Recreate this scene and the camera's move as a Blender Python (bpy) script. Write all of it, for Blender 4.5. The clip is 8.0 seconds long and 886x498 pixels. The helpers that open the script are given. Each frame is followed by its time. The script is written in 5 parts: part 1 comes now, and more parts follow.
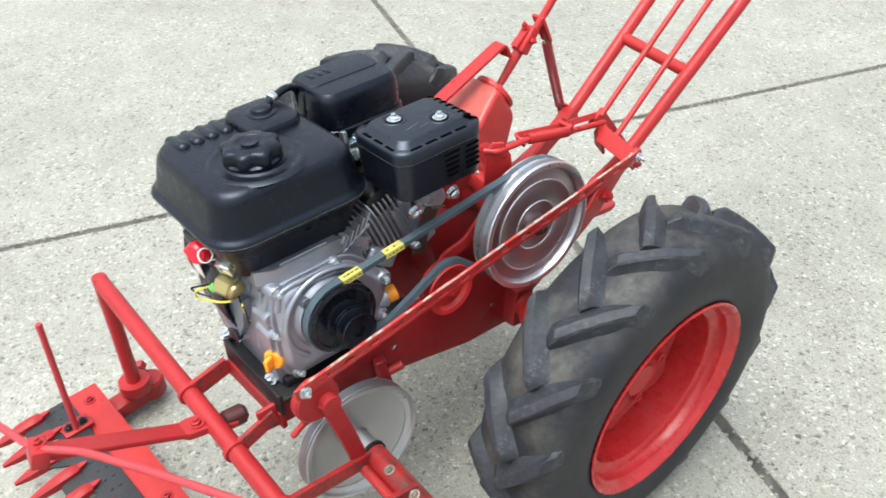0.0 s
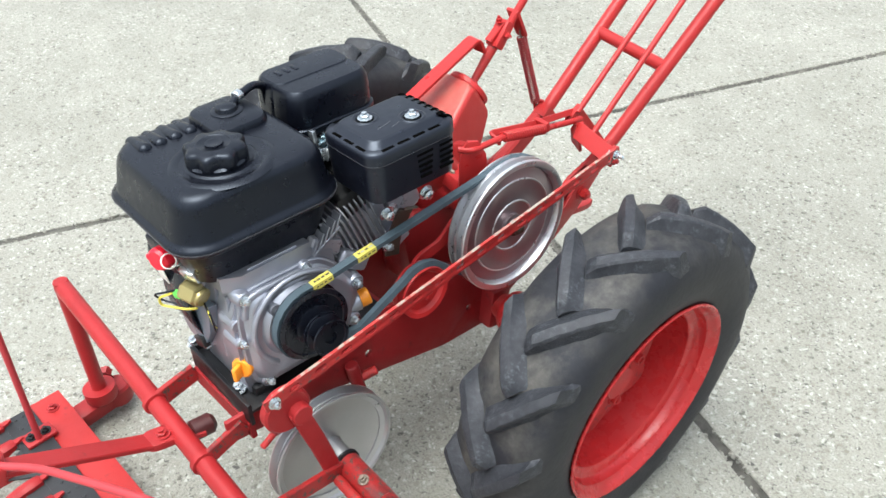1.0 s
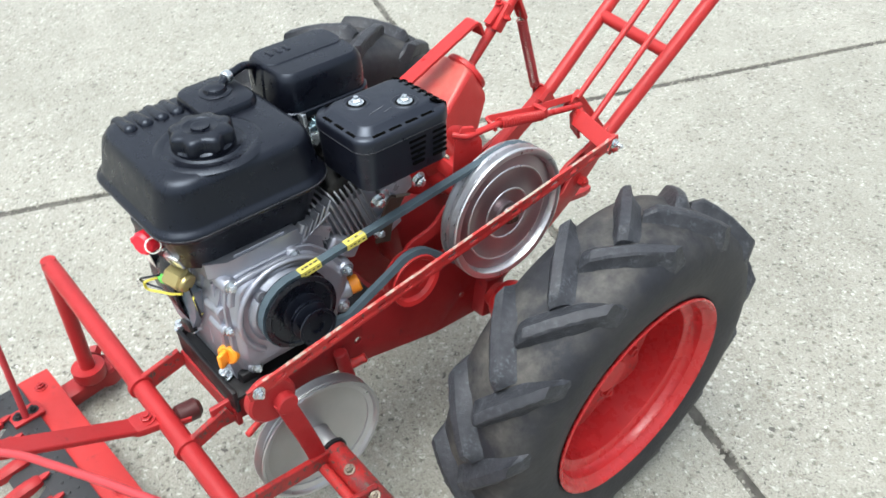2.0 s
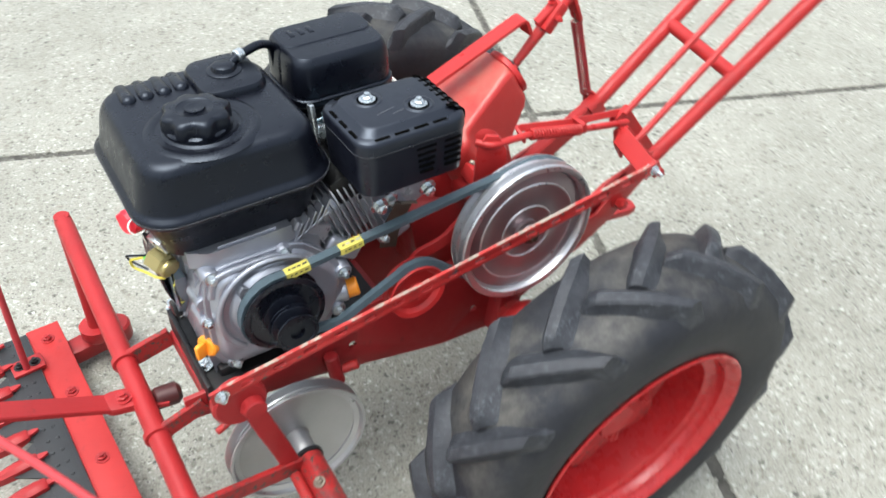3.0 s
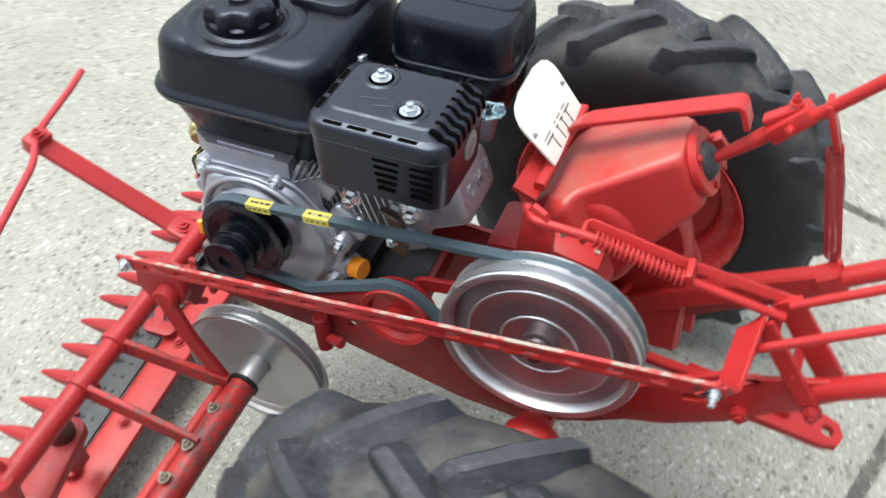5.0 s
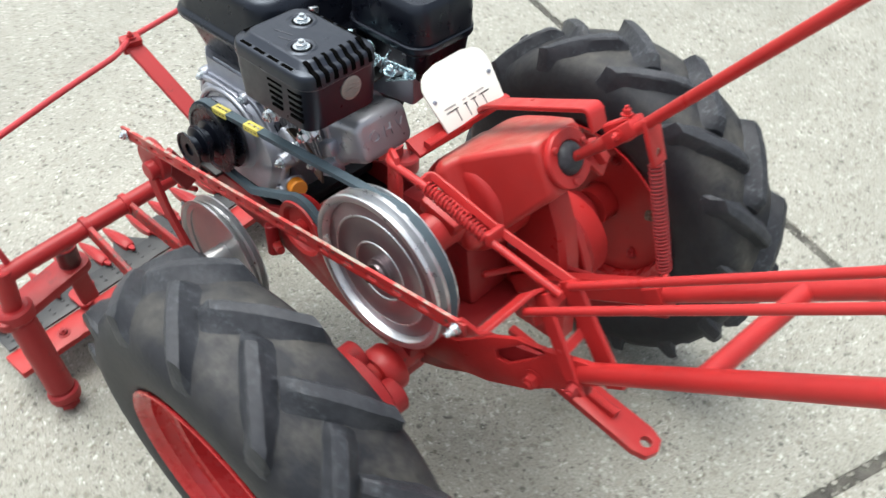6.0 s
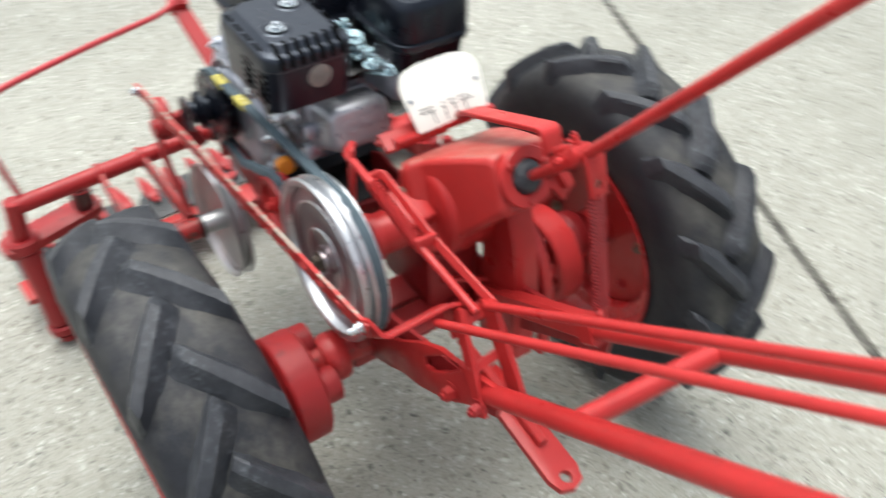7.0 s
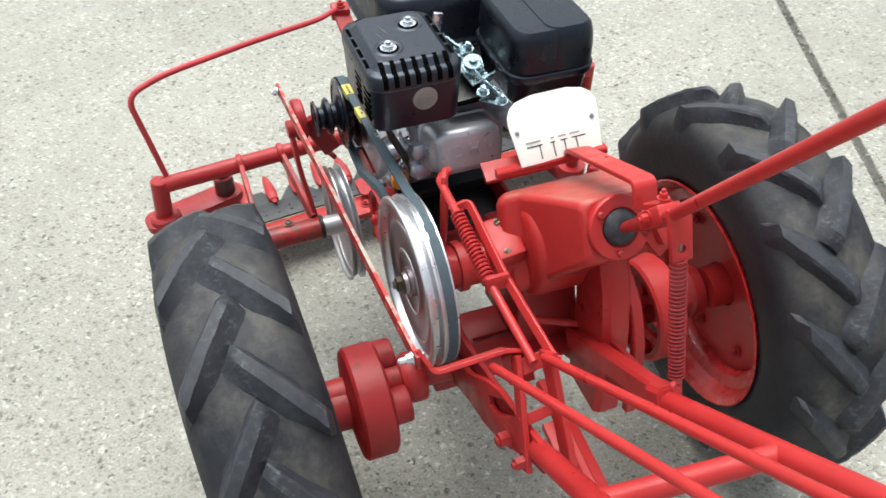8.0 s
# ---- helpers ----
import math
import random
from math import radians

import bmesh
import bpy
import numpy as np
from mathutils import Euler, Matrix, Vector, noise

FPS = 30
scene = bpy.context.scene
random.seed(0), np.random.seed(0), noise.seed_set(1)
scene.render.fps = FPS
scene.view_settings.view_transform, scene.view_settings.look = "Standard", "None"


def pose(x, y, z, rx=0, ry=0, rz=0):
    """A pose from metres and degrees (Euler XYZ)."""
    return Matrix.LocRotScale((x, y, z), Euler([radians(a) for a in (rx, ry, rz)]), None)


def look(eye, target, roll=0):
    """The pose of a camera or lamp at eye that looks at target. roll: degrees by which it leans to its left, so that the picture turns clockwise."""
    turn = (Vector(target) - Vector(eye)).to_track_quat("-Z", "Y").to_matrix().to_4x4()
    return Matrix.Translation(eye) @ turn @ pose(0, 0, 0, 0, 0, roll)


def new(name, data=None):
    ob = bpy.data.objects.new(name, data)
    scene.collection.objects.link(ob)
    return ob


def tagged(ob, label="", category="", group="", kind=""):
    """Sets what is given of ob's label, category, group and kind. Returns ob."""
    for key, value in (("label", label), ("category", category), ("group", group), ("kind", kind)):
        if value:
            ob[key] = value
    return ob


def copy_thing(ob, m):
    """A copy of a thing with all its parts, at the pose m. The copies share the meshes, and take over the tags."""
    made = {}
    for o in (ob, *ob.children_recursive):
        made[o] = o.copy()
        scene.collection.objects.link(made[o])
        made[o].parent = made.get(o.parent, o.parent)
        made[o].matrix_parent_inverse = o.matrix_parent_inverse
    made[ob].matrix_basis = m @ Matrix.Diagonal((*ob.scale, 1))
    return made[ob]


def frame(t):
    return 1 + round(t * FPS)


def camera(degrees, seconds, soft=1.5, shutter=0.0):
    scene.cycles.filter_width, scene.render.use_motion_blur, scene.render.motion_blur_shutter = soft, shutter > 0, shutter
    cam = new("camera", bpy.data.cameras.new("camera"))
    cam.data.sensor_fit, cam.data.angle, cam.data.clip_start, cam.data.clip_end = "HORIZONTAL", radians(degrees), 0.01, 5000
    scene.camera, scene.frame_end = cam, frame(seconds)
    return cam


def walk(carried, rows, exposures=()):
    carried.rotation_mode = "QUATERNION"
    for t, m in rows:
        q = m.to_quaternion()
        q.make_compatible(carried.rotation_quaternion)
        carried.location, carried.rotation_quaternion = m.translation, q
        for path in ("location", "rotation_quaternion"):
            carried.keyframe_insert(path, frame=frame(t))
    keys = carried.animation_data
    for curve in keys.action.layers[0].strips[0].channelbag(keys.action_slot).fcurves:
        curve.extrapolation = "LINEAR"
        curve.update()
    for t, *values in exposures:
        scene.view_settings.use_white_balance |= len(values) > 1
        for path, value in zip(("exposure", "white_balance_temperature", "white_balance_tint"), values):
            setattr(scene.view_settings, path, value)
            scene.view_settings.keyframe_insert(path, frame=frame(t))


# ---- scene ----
cam = camera(54.4, 8.0, soft=1.5, shutter=0.6)
PATH = [
    (0, (-0.876, 0.749, 1.148), (0.417, -0.222, -0.029), -4.3),
    (0.5, (-0.866, 0.728, 1.142), (0.401, -0.273, -0.039), -4.3),
    (1, (-0.849, 0.724, 1.138), (0.4, -0.282, -0.057), -3.6),
    (1.5, (-0.839, 0.717, 1.135), (0.385, -0.305, -0.074), -2.8),
    (2.8, (-0.834, 0.6, 1.143), (0.435, -0.235, -0.158), -0.6),
    (3, (-0.812, 0.559, 1.131), (0.487, -0.24, -0.164), 0.3),
    (3.3, (-0.799, 0.476, 1.121), (0.542, -0.196, -0.202), -0.1),
    (3.5, (-0.769, 0.433, 1.117), (0.55, -0.192, -0.25), 0.5),
    (3.8, (-0.714, 0.339, 1.102), (0.641, -0.22, -0.259), 1.5),
    (4, (-0.67, 0.257, 1.1), (0.637, -0.162, -0.354), 1.9),
    (4.2, (-0.657, 0.198, 1.086), (0.633, -0.121, -0.409), 2.6),
    (4.5, (-0.644, 0.085, 1.078), (0.722, 0.054, -0.382), 2.4),
    (4.7, (-0.658, 0.004, 1.078), (0.704, 0.243, -0.367), 1.1),
    (5.8, (-0.595, -0.451, 1.104), (0.558, 0.458, -0.253), 1.0),
    (6, (-0.594, -0.543, 1.112), (0.487, 0.452, -0.245), 1.4),
    (6.2, (-0.577, -0.596, 1.12), (0.517, 0.436, -0.195), 3.1),
    (6.5, (-0.533, -0.643, 1.133), (0.595, 0.36, -0.179), 6.6),
    (6.7, (-0.495, -0.654, 1.124), (0.573, 0.367, -0.222), 5.6),
    (7, (-0.442, -0.659, 1.125), (0.436, 0.495, -0.254), 3.7),
    (7.2, (-0.406, -0.669, 1.13), (0.312, 0.598, -0.241), 2.7),
    (7.5, (-0.363, -0.673, 1.136), (0.246, 0.648, -0.237), 2.9),
    (8, (-0.319, -0.681, 1.133), (0.178, 0.683, -0.243), 0.1),
]
EXPOSURES = [(0.0, 1.18, 6230, 5), (4.5, 1.09, 6230, 5), (6.0, 1.04, 6380, 5), (8.0, 1.01, 6380, 5)]
walk(cam, [(t, look(eye, target, roll)) for t, eye, target, roll in PATH], EXPOSURES)

# ---- light: a bright overcast sky ----
world = bpy.data.worlds.new("overcast_sky")
scene.world = world
world.use_nodes = True
wn = world.node_tree
sky = wn.nodes.new("ShaderNodeTexSky")
sky.sky_type, sky.sun_disc = "NISHITA", False
sky.sun_elevation, sky.sun_rotation = radians(75), radians(351)
sky.dust_density, sky.air_density, sky.ozone_density = 6.0, 1.0, 1.0
grey = wn.nodes.new("ShaderNodeHueSaturation")
grey.inputs["Saturation"].default_value = 0.35
back = wn.nodes["Background"]
back.inputs["Strength"].default_value = 0.15
wn.links.new(sky.outputs["Color"], grey.inputs["Color"])
wn.links.new(grey.outputs["Color"], back.inputs["Color"])
sun_data = bpy.data.lights.new("sun", "SUN")
sun_data.energy, sun_data.angle, sun_data.color = 0.9, radians(50), (1.0, 0.99, 0.98)
sun = new("sun", sun_data)
sun.matrix_world = look((-0.2, 1.3, 4.8), (0, 0, 0))


# ---- materials ----
def material(name, build):
    m = bpy.data.materials.new(name)
    m.use_nodes = True
    nt = m.node_tree
    bsdf = nt.nodes["Principled BSDF"]
    build(nt, bsdf)
    return m


def add(nt, kind, **inputs):
    n = nt.nodes.new(kind)
    for k, v in inputs.items():
        n.inputs[k.replace("_", " ")].default_value = v
    return n


def coords(nt):
    return nt.nodes.new("ShaderNodeTexCoord").outputs["Object"]


def noise_at(nt, scale, detail=4.0, rough=0.6):
    n = add(nt, "ShaderNodeTexNoise", Scale=scale, Detail=detail, Roughness=rough)
    nt.links.new(coords(nt), n.inputs["Vector"])
    return n.outputs["Fac"]


def ramp(nt, fac, stops):
    r = nt.nodes.new("ShaderNodeValToRGB")
    while len(r.color_ramp.elements) < len(stops):
        r.color_ramp.elements.new(0.5)
    for e, (p, c) in zip(r.color_ramp.elements, stops):
        e.position = p
        e.color = (*c, 1) if len(c) == 3 else (c[0], c[0], c[0], 1)
    nt.links.new(fac, r.inputs["Fac"])
    return r.outputs["Color"]


def mixed(nt, fac, a, b):
    m = nt.nodes.new("ShaderNodeMix")
    m.data_type = "RGBA"
    for sock, v in ((m.inputs[0], fac), (m.inputs[6], a), (m.inputs[7], b)):
        if isinstance(v, bpy.types.NodeSocket):
            nt.links.new(v, sock)
        elif isinstance(v, (int, float)):
            sock.default_value = v
        else:
            sock.default_value = (*v, 1)
    return m.outputs[2]


def bumped(nt, bsdf, height, strength, distance):
    b = add(nt, "ShaderNodeBump", Strength=strength, Distance=distance)
    nt.links.new(height, b.inputs["Height"])
    nt.links.new(b.outputs["Normal"], bsdf.inputs["Normal"])


def plain(name, color, rough, metal=0.0, vary=0.15, scale=60.0, bump=0.15, depth=0.0006, coat=0.0, gloss=0.5, tint=(1.0, 1.0, 1.0)):
    """A surface of one paint or metal, with blotches, fine grain and uneven gloss."""
    def build(nt, bsdf):
        big, fine = noise_at(nt, scale * 0.12, 3), noise_at(nt, scale * 6, 3)
        lo = tuple(c * (1 - vary) for c in color)
        hi = tuple(min(1, c * (1 + vary)) for c in color)
        nt.links.new(ramp(nt, big, [(0.3, lo), (0.7, hi)]), bsdf.inputs["Base Color"])
        bsdf.inputs["Metallic"].default_value = metal
        nt.links.new(ramp(nt, noise_at(nt, scale, 4), [(0.25, (max(0, rough - 0.1),)), (0.75, (min(1, rough + 0.12),))]), bsdf.inputs["Roughness"])
        bsdf.inputs["Coat Weight"].default_value = coat
        bsdf.inputs["Specular IOR Level"].default_value = gloss
        bsdf.inputs["Specular Tint"].default_value = (*tint, 1.0)
        bumped(nt, bsdf, fine, bump, depth)
    return material(name, build)


def worn_red(name, color, rough, grime, chips, gloss=0.34):
    """Brushed red enamel over old steel: dirt in blotches, small chips to dark metal."""
    def build(nt, bsdf):
        base = ramp(nt, noise_at(nt, 9, 4), [(0.3, tuple(c * 0.86 for c in color)), (0.7, tuple(min(1, c * 1.1) for c in color))])
        dirt = ramp(nt, noise_at(nt, 26, 8, 0.7), [(grime, (0,)), (min(1, grime + 0.16), (1,))])
        c1 = mixed(nt, dirt, base, tuple(c * 0.33 + 0.012 for c in color))
        chip = ramp(nt, noise_at(nt, 120, 6, 0.72), [(chips, (0,)), (min(1, chips + 0.03), (1,))])
        c2 = mixed(nt, chip, c1, (0.07, 0.055, 0.045))
        nt.links.new(c2, bsdf.inputs["Base Color"])
        nt.links.new(ramp(nt, noise_at(nt, 40, 5), [(0.3, (rough - 0.1,)), (0.75, (rough + 0.16,))]), bsdf.inputs["Roughness"])
        bsdf.inputs["Specular IOR Level"].default_value = gloss
        bumped(nt, bsdf, noise_at(nt, 220, 5), 0.25, 0.0008)
    return material(name, build)


RED = worn_red("red_enamel", (0.385, 0.021, 0.021), 0.36, 0.66, 0.80)
RED_GLOSS = worn_red("glossy_red_enamel", (0.43, 0.020, 0.022), 0.27, 0.72, 0.86, 0.5)
RED_WORN = worn_red("chipped_red_enamel", (0.36, 0.023, 0.022), 0.42, 0.55, 0.585)
# red enamel set darker, since less light falls on the low mower
MOWER_RED = worn_red("shaded_mower_red_enamel", (0.325, 0.018, 0.020), 0.40, 0.62, 0.76)
# the same red enamel, with shade put into its colour for shaded parts
RED_DARK = worn_red("shaded_red_paint", (0.275, 0.016, 0.018), 0.42, 0.60, 0.74)


def dusty_build(nt, bsdf):
    """Red enamel with a film of pale dust on what faces up."""
    base = ramp(nt, noise_at(nt, 9, 4), [(0.3, (0.36, 0.021, 0.019)), (0.7, (0.44, 0.026, 0.024))])
    geo = nt.nodes.new("ShaderNodeNewGeometry")
    sep = nt.nodes.new("ShaderNodeSeparateXYZ")
    nt.links.new(geo.outputs["Normal"], sep.inputs["Vector"])
    flat = ramp(nt, sep.outputs["Z"], [(0.72, (0,)), (0.84, (1,))])
    blot = ramp(nt, noise_at(nt, 22, 6, 0.65), [(0.34, (0.03,)), (0.68, (0.55,))])
    m = nt.nodes.new("ShaderNodeMath")
    m.operation = "MULTIPLY"
    nt.links.new(flat, m.inputs[0])
    nt.links.new(blot, m.inputs[1])
    nt.links.new(mixed(nt, m.outputs[0], base, (0.30, 0.145, 0.110)), bsdf.inputs["Base Color"])
    nt.links.new(ramp(nt, noise_at(nt, 40, 5), [(0.3, (0.32,)), (0.75, (0.58,))]), bsdf.inputs["Roughness"])
    bumped(nt, bsdf, noise_at(nt, 160, 5), 0.3, 0.0010)


RED_DUSTY = material("dusty_red_enamel", dusty_build)
RED_PALE = worn_red("faded_red_paint", (0.43, 0.040, 0.048), 0.5, 0.72, 0.82)
BLACK_PLASTIC = plain("black_moulded_plastic", (0.0034, 0.0040, 0.0072), 0.31, bump=0.16, depth=0.0003, vary=0.1, gloss=0.42, tint=(0.74, 0.84, 1.0))
BLACK_GLOSS = plain("black_enamelled_steel", (0.0032, 0.0038, 0.0068), 0.27, bump=0.04, vary=0.1, gloss=0.6, tint=(0.80, 0.87, 1.0))
GUARD_BLACK = plain("satin_black_enamel", (0.0040, 0.0046, 0.0085), 0.33, bump=0.05, vary=0.15, gloss=0.62, tint=(0.74, 0.84, 1.0))
BLACK_PAINT = plain("black_painted_iron", (0.008, 0.008, 0.009), 0.40, vary=0.2, gloss=0.38)
ALUMINIUM = plain("cast_aluminium", (0.36, 0.375, 0.425), 0.37, 0.75, 0.24, bump=0.35, depth=0.0006)
DARK_ALUMINIUM = plain("grey_painted_casting", (0.37, 0.372, 0.40), 0.33, 0.55, 0.08, bump=0.25)
ZINC = plain("bright_zinc_plate", (0.62, 0.66, 0.68), 0.26, 0.95, 0.12)
BLUE_ZINC = plain("blue_passivated_zinc", (0.25, 0.34, 0.38), 0.26, 0.95, 0.45, scale=140, bump=0.5, depth=0.002)
SPUN_STEEL = plain("silvered_pressed_steel", (0.62, 0.63, 0.65), 0.32, 0.9, 0.16, scale=90)
PULLEY_WEB = plain("brown_tinted_pressed_steel", (0.365, 0.310, 0.325), 0.36, 0.85, 0.30, scale=50)
GREY_WEB = plain("dull_grey_pressed_steel", (0.43, 0.43, 0.432), 0.40, 0.82, 0.20, scale=50)
DULL_RIM = plain("dulled_pressed_steel", (0.49, 0.495, 0.51), 0.34, 0.88, 0.22, scale=70)
GAUZE = plain("sooty_steel_gauze", (0.25, 0.225, 0.205), 0.7, 0.3, 0.12, scale=300, bump=0.6)
BELT = plain("blue_grey_belt_cloth", (0.052, 0.078, 0.096), 0.75, 0.0, 0.2, scale=200)
YELLOW = plain("yellow_printed_label", (0.52, 0.45, 0.09), 0.5, vary=0.08)
ORANGE = plain("orange_plastic", (0.88, 0.30, 0.02), 0.4, vary=0.08)
FADED_INK = plain("faded_black_ink", (0.36, 0.345, 0.32), 0.6, vary=0.3, scale=300)
INK = plain("black_ink", (0.02, 0.02, 0.02), 0.6, vary=0.1)
WHITE_PLATE = plain("white_painted_plate", (0.80, 0.79, 0.72), 0.45, vary=0.06, scale=40)
GREASY_STEEL = plain("greasy_dark_steel", (0.075, 0.058, 0.045), 0.42, 0.6, 0.3)
OLD_STEEL = plain("bare_old_steel", (0.24, 0.20, 0.16), 0.5, 0.7, 0.3)


def bare_edge_build(nt, bsdf):
    worn = ramp(nt, noise_at(nt, 35, 6, 0.7), [(0.47, (0,)), (0.56, (1,))])
    nt.links.new(mixed(nt, worn, (0.42, 0.026, 0.024), (0.33, 0.28, 0.23)), bsdf.inputs["Base Color"])
    bsdf.inputs["Roughness"].default_value = 0.5


BARE = material("paint_worn_to_bare_steel", bare_edge_build)
RED_SCUFFED = worn_red("scuffed_red_enamel", (0.37, 0.024, 0.023), 0.42, 0.60, 0.70)
RED_GREASY = worn_red("greasy_chipped_red_enamel", (0.31, 0.018, 0.018), 0.36, 0.47, 0.555)
DARK_MAROON = plain("dark_maroon_iron", (0.062, 0.013, 0.013), 0.38, 0.0, 0.35, scale=90, bump=0.4)
BRASS = plain("yellow_passivated_steel", (0.43, 0.36, 0.16), 0.35, 0.8, 0.15)
BLADE_BLACK = plain("black_painted_blade", (0.018, 0.019, 0.021), 0.5, vary=0.25)
GREEN = plain("green_plastic", (0.15, 0.65, 0.10), 0.4)
YELLOW_WIRE = plain("yellow_wire_sheath", (0.70, 0.62, 0.08), 0.4)
# grey for the stamped marks and for glints painted along the seams
SEAM_GREY = plain("edge_glint_and_mark_grey", (0.055, 0.058, 0.068), 0.35, vary=0.2, gloss=0.4)
BLUE_GREY = plain("blue_grey_steel", (0.20, 0.25, 0.30), 0.4, 0.5)


def rubber_build(nt, bsdf):
    """Tyre rubber: black flanks, pale dust trodden into the crown between the bars."""
    sep = nt.nodes.new("ShaderNodeSeparateXYZ")
    nt.links.new(coords(nt), sep.inputs["Vector"])
    side = nt.nodes.new("ShaderNodeMath")
    side.operation = "ABSOLUTE"
    nt.links.new(sep.outputs["X"], side.inputs[0])
    crown = ramp(nt, side.outputs[0], [(0.040, (1.0,)), (0.080, (0.10,))])
    dust = ramp(nt, noise_at(nt, 11, 7, 0.66), [(0.42, (0.02,)), (0.62, (1,))])
    m = nt.nodes.new("ShaderNodeMath")
    m.operation = "MULTIPLY"
    nt.links.new(crown, m.inputs[0])
    nt.links.new(dust, m.inputs[1])
    base = mixed(nt, m.outputs[0], (0.0145, 0.0158, 0.0205), (0.078, 0.074, 0.066))
    streak = ramp(nt, noise_at(nt, 70, 6, 0.7), [(0.30, (0.72, 0.72, 0.72)), (0.66, (1.15, 1.15, 1.15))])
    mul = nt.nodes.new("ShaderNodeMix")
    mul.data_type, mul.blend_type = "RGBA", "MULTIPLY"
    mul.inputs[0].default_value = 1.0
    nt.links.new(base, mul.inputs[6])
    nt.links.new(streak, mul.inputs[7])
    nt.links.new(mul.outputs[2], bsdf.inputs["Base Color"])
    bsdf.inputs["Roughness"].default_value = 0.58
    bsdf.inputs["Specular IOR Level"].default_value = 0.32
    bumped(nt, bsdf, noise_at(nt, 120, 6), 0.45, 0.0016)


def lug_build(nt, bsdf):
    """Worn tread rubber: blue-black, rubbed pale and torn in places."""
    base = ramp(nt, noise_at(nt, 26, 6, 0.65), [(0.3, (0.015, 0.0165, 0.0205)), (0.5, (0.026, 0.028, 0.034)), (0.72, (0.048, 0.050, 0.057))])
    scuff = ramp(nt, noise_at(nt, 130, 8, 0.78), [(0.52, (0,)), (0.62, (1,))])
    patch = ramp(nt, noise_at(nt, 24, 3), [(0.47, (0,)), (0.60, (0.9,))])
    both = nt.nodes.new("ShaderNodeMath")
    both.operation = "MULTIPLY"
    nt.links.new(scuff, both.inputs[0])
    sep = nt.nodes.new("ShaderNodeSeparateXYZ")
    nt.links.new(coords(nt), sep.inputs["Vector"])
    side = nt.nodes.new("ShaderNodeMath")
    side.operation = "ABSOLUTE"
    nt.links.new(sep.outputs["X"], side.inputs[0])
    torn = nt.nodes.new("ShaderNodeMath")
    torn.operation = "MAXIMUM"
    nt.links.new(ramp(nt, side.outputs[0], [(0.006, (0.9,)), (0.017, (0,))]), torn.inputs[0])
    nt.links.new(patch, torn.inputs[1])
    nt.links.new(torn.outputs[0], both.inputs[1])
    nt.links.new(mixed(nt, both.outputs[0], base, (0.078, 0.085, 0.095)), bsdf.inputs["Base Color"])
    bsdf.inputs["Roughness"].default_value = 0.5
    bsdf.inputs["Specular IOR Level"].default_value = 0.36
    bumped(nt, bsdf, noise_at(nt, 130, 8, 0.7), 0.6, 0.0025)


RUBBER = material("weathered_tyre_rubber", rubber_build)
LUG_RUBBER = material("scuffed_tread_rubber", lug_build)


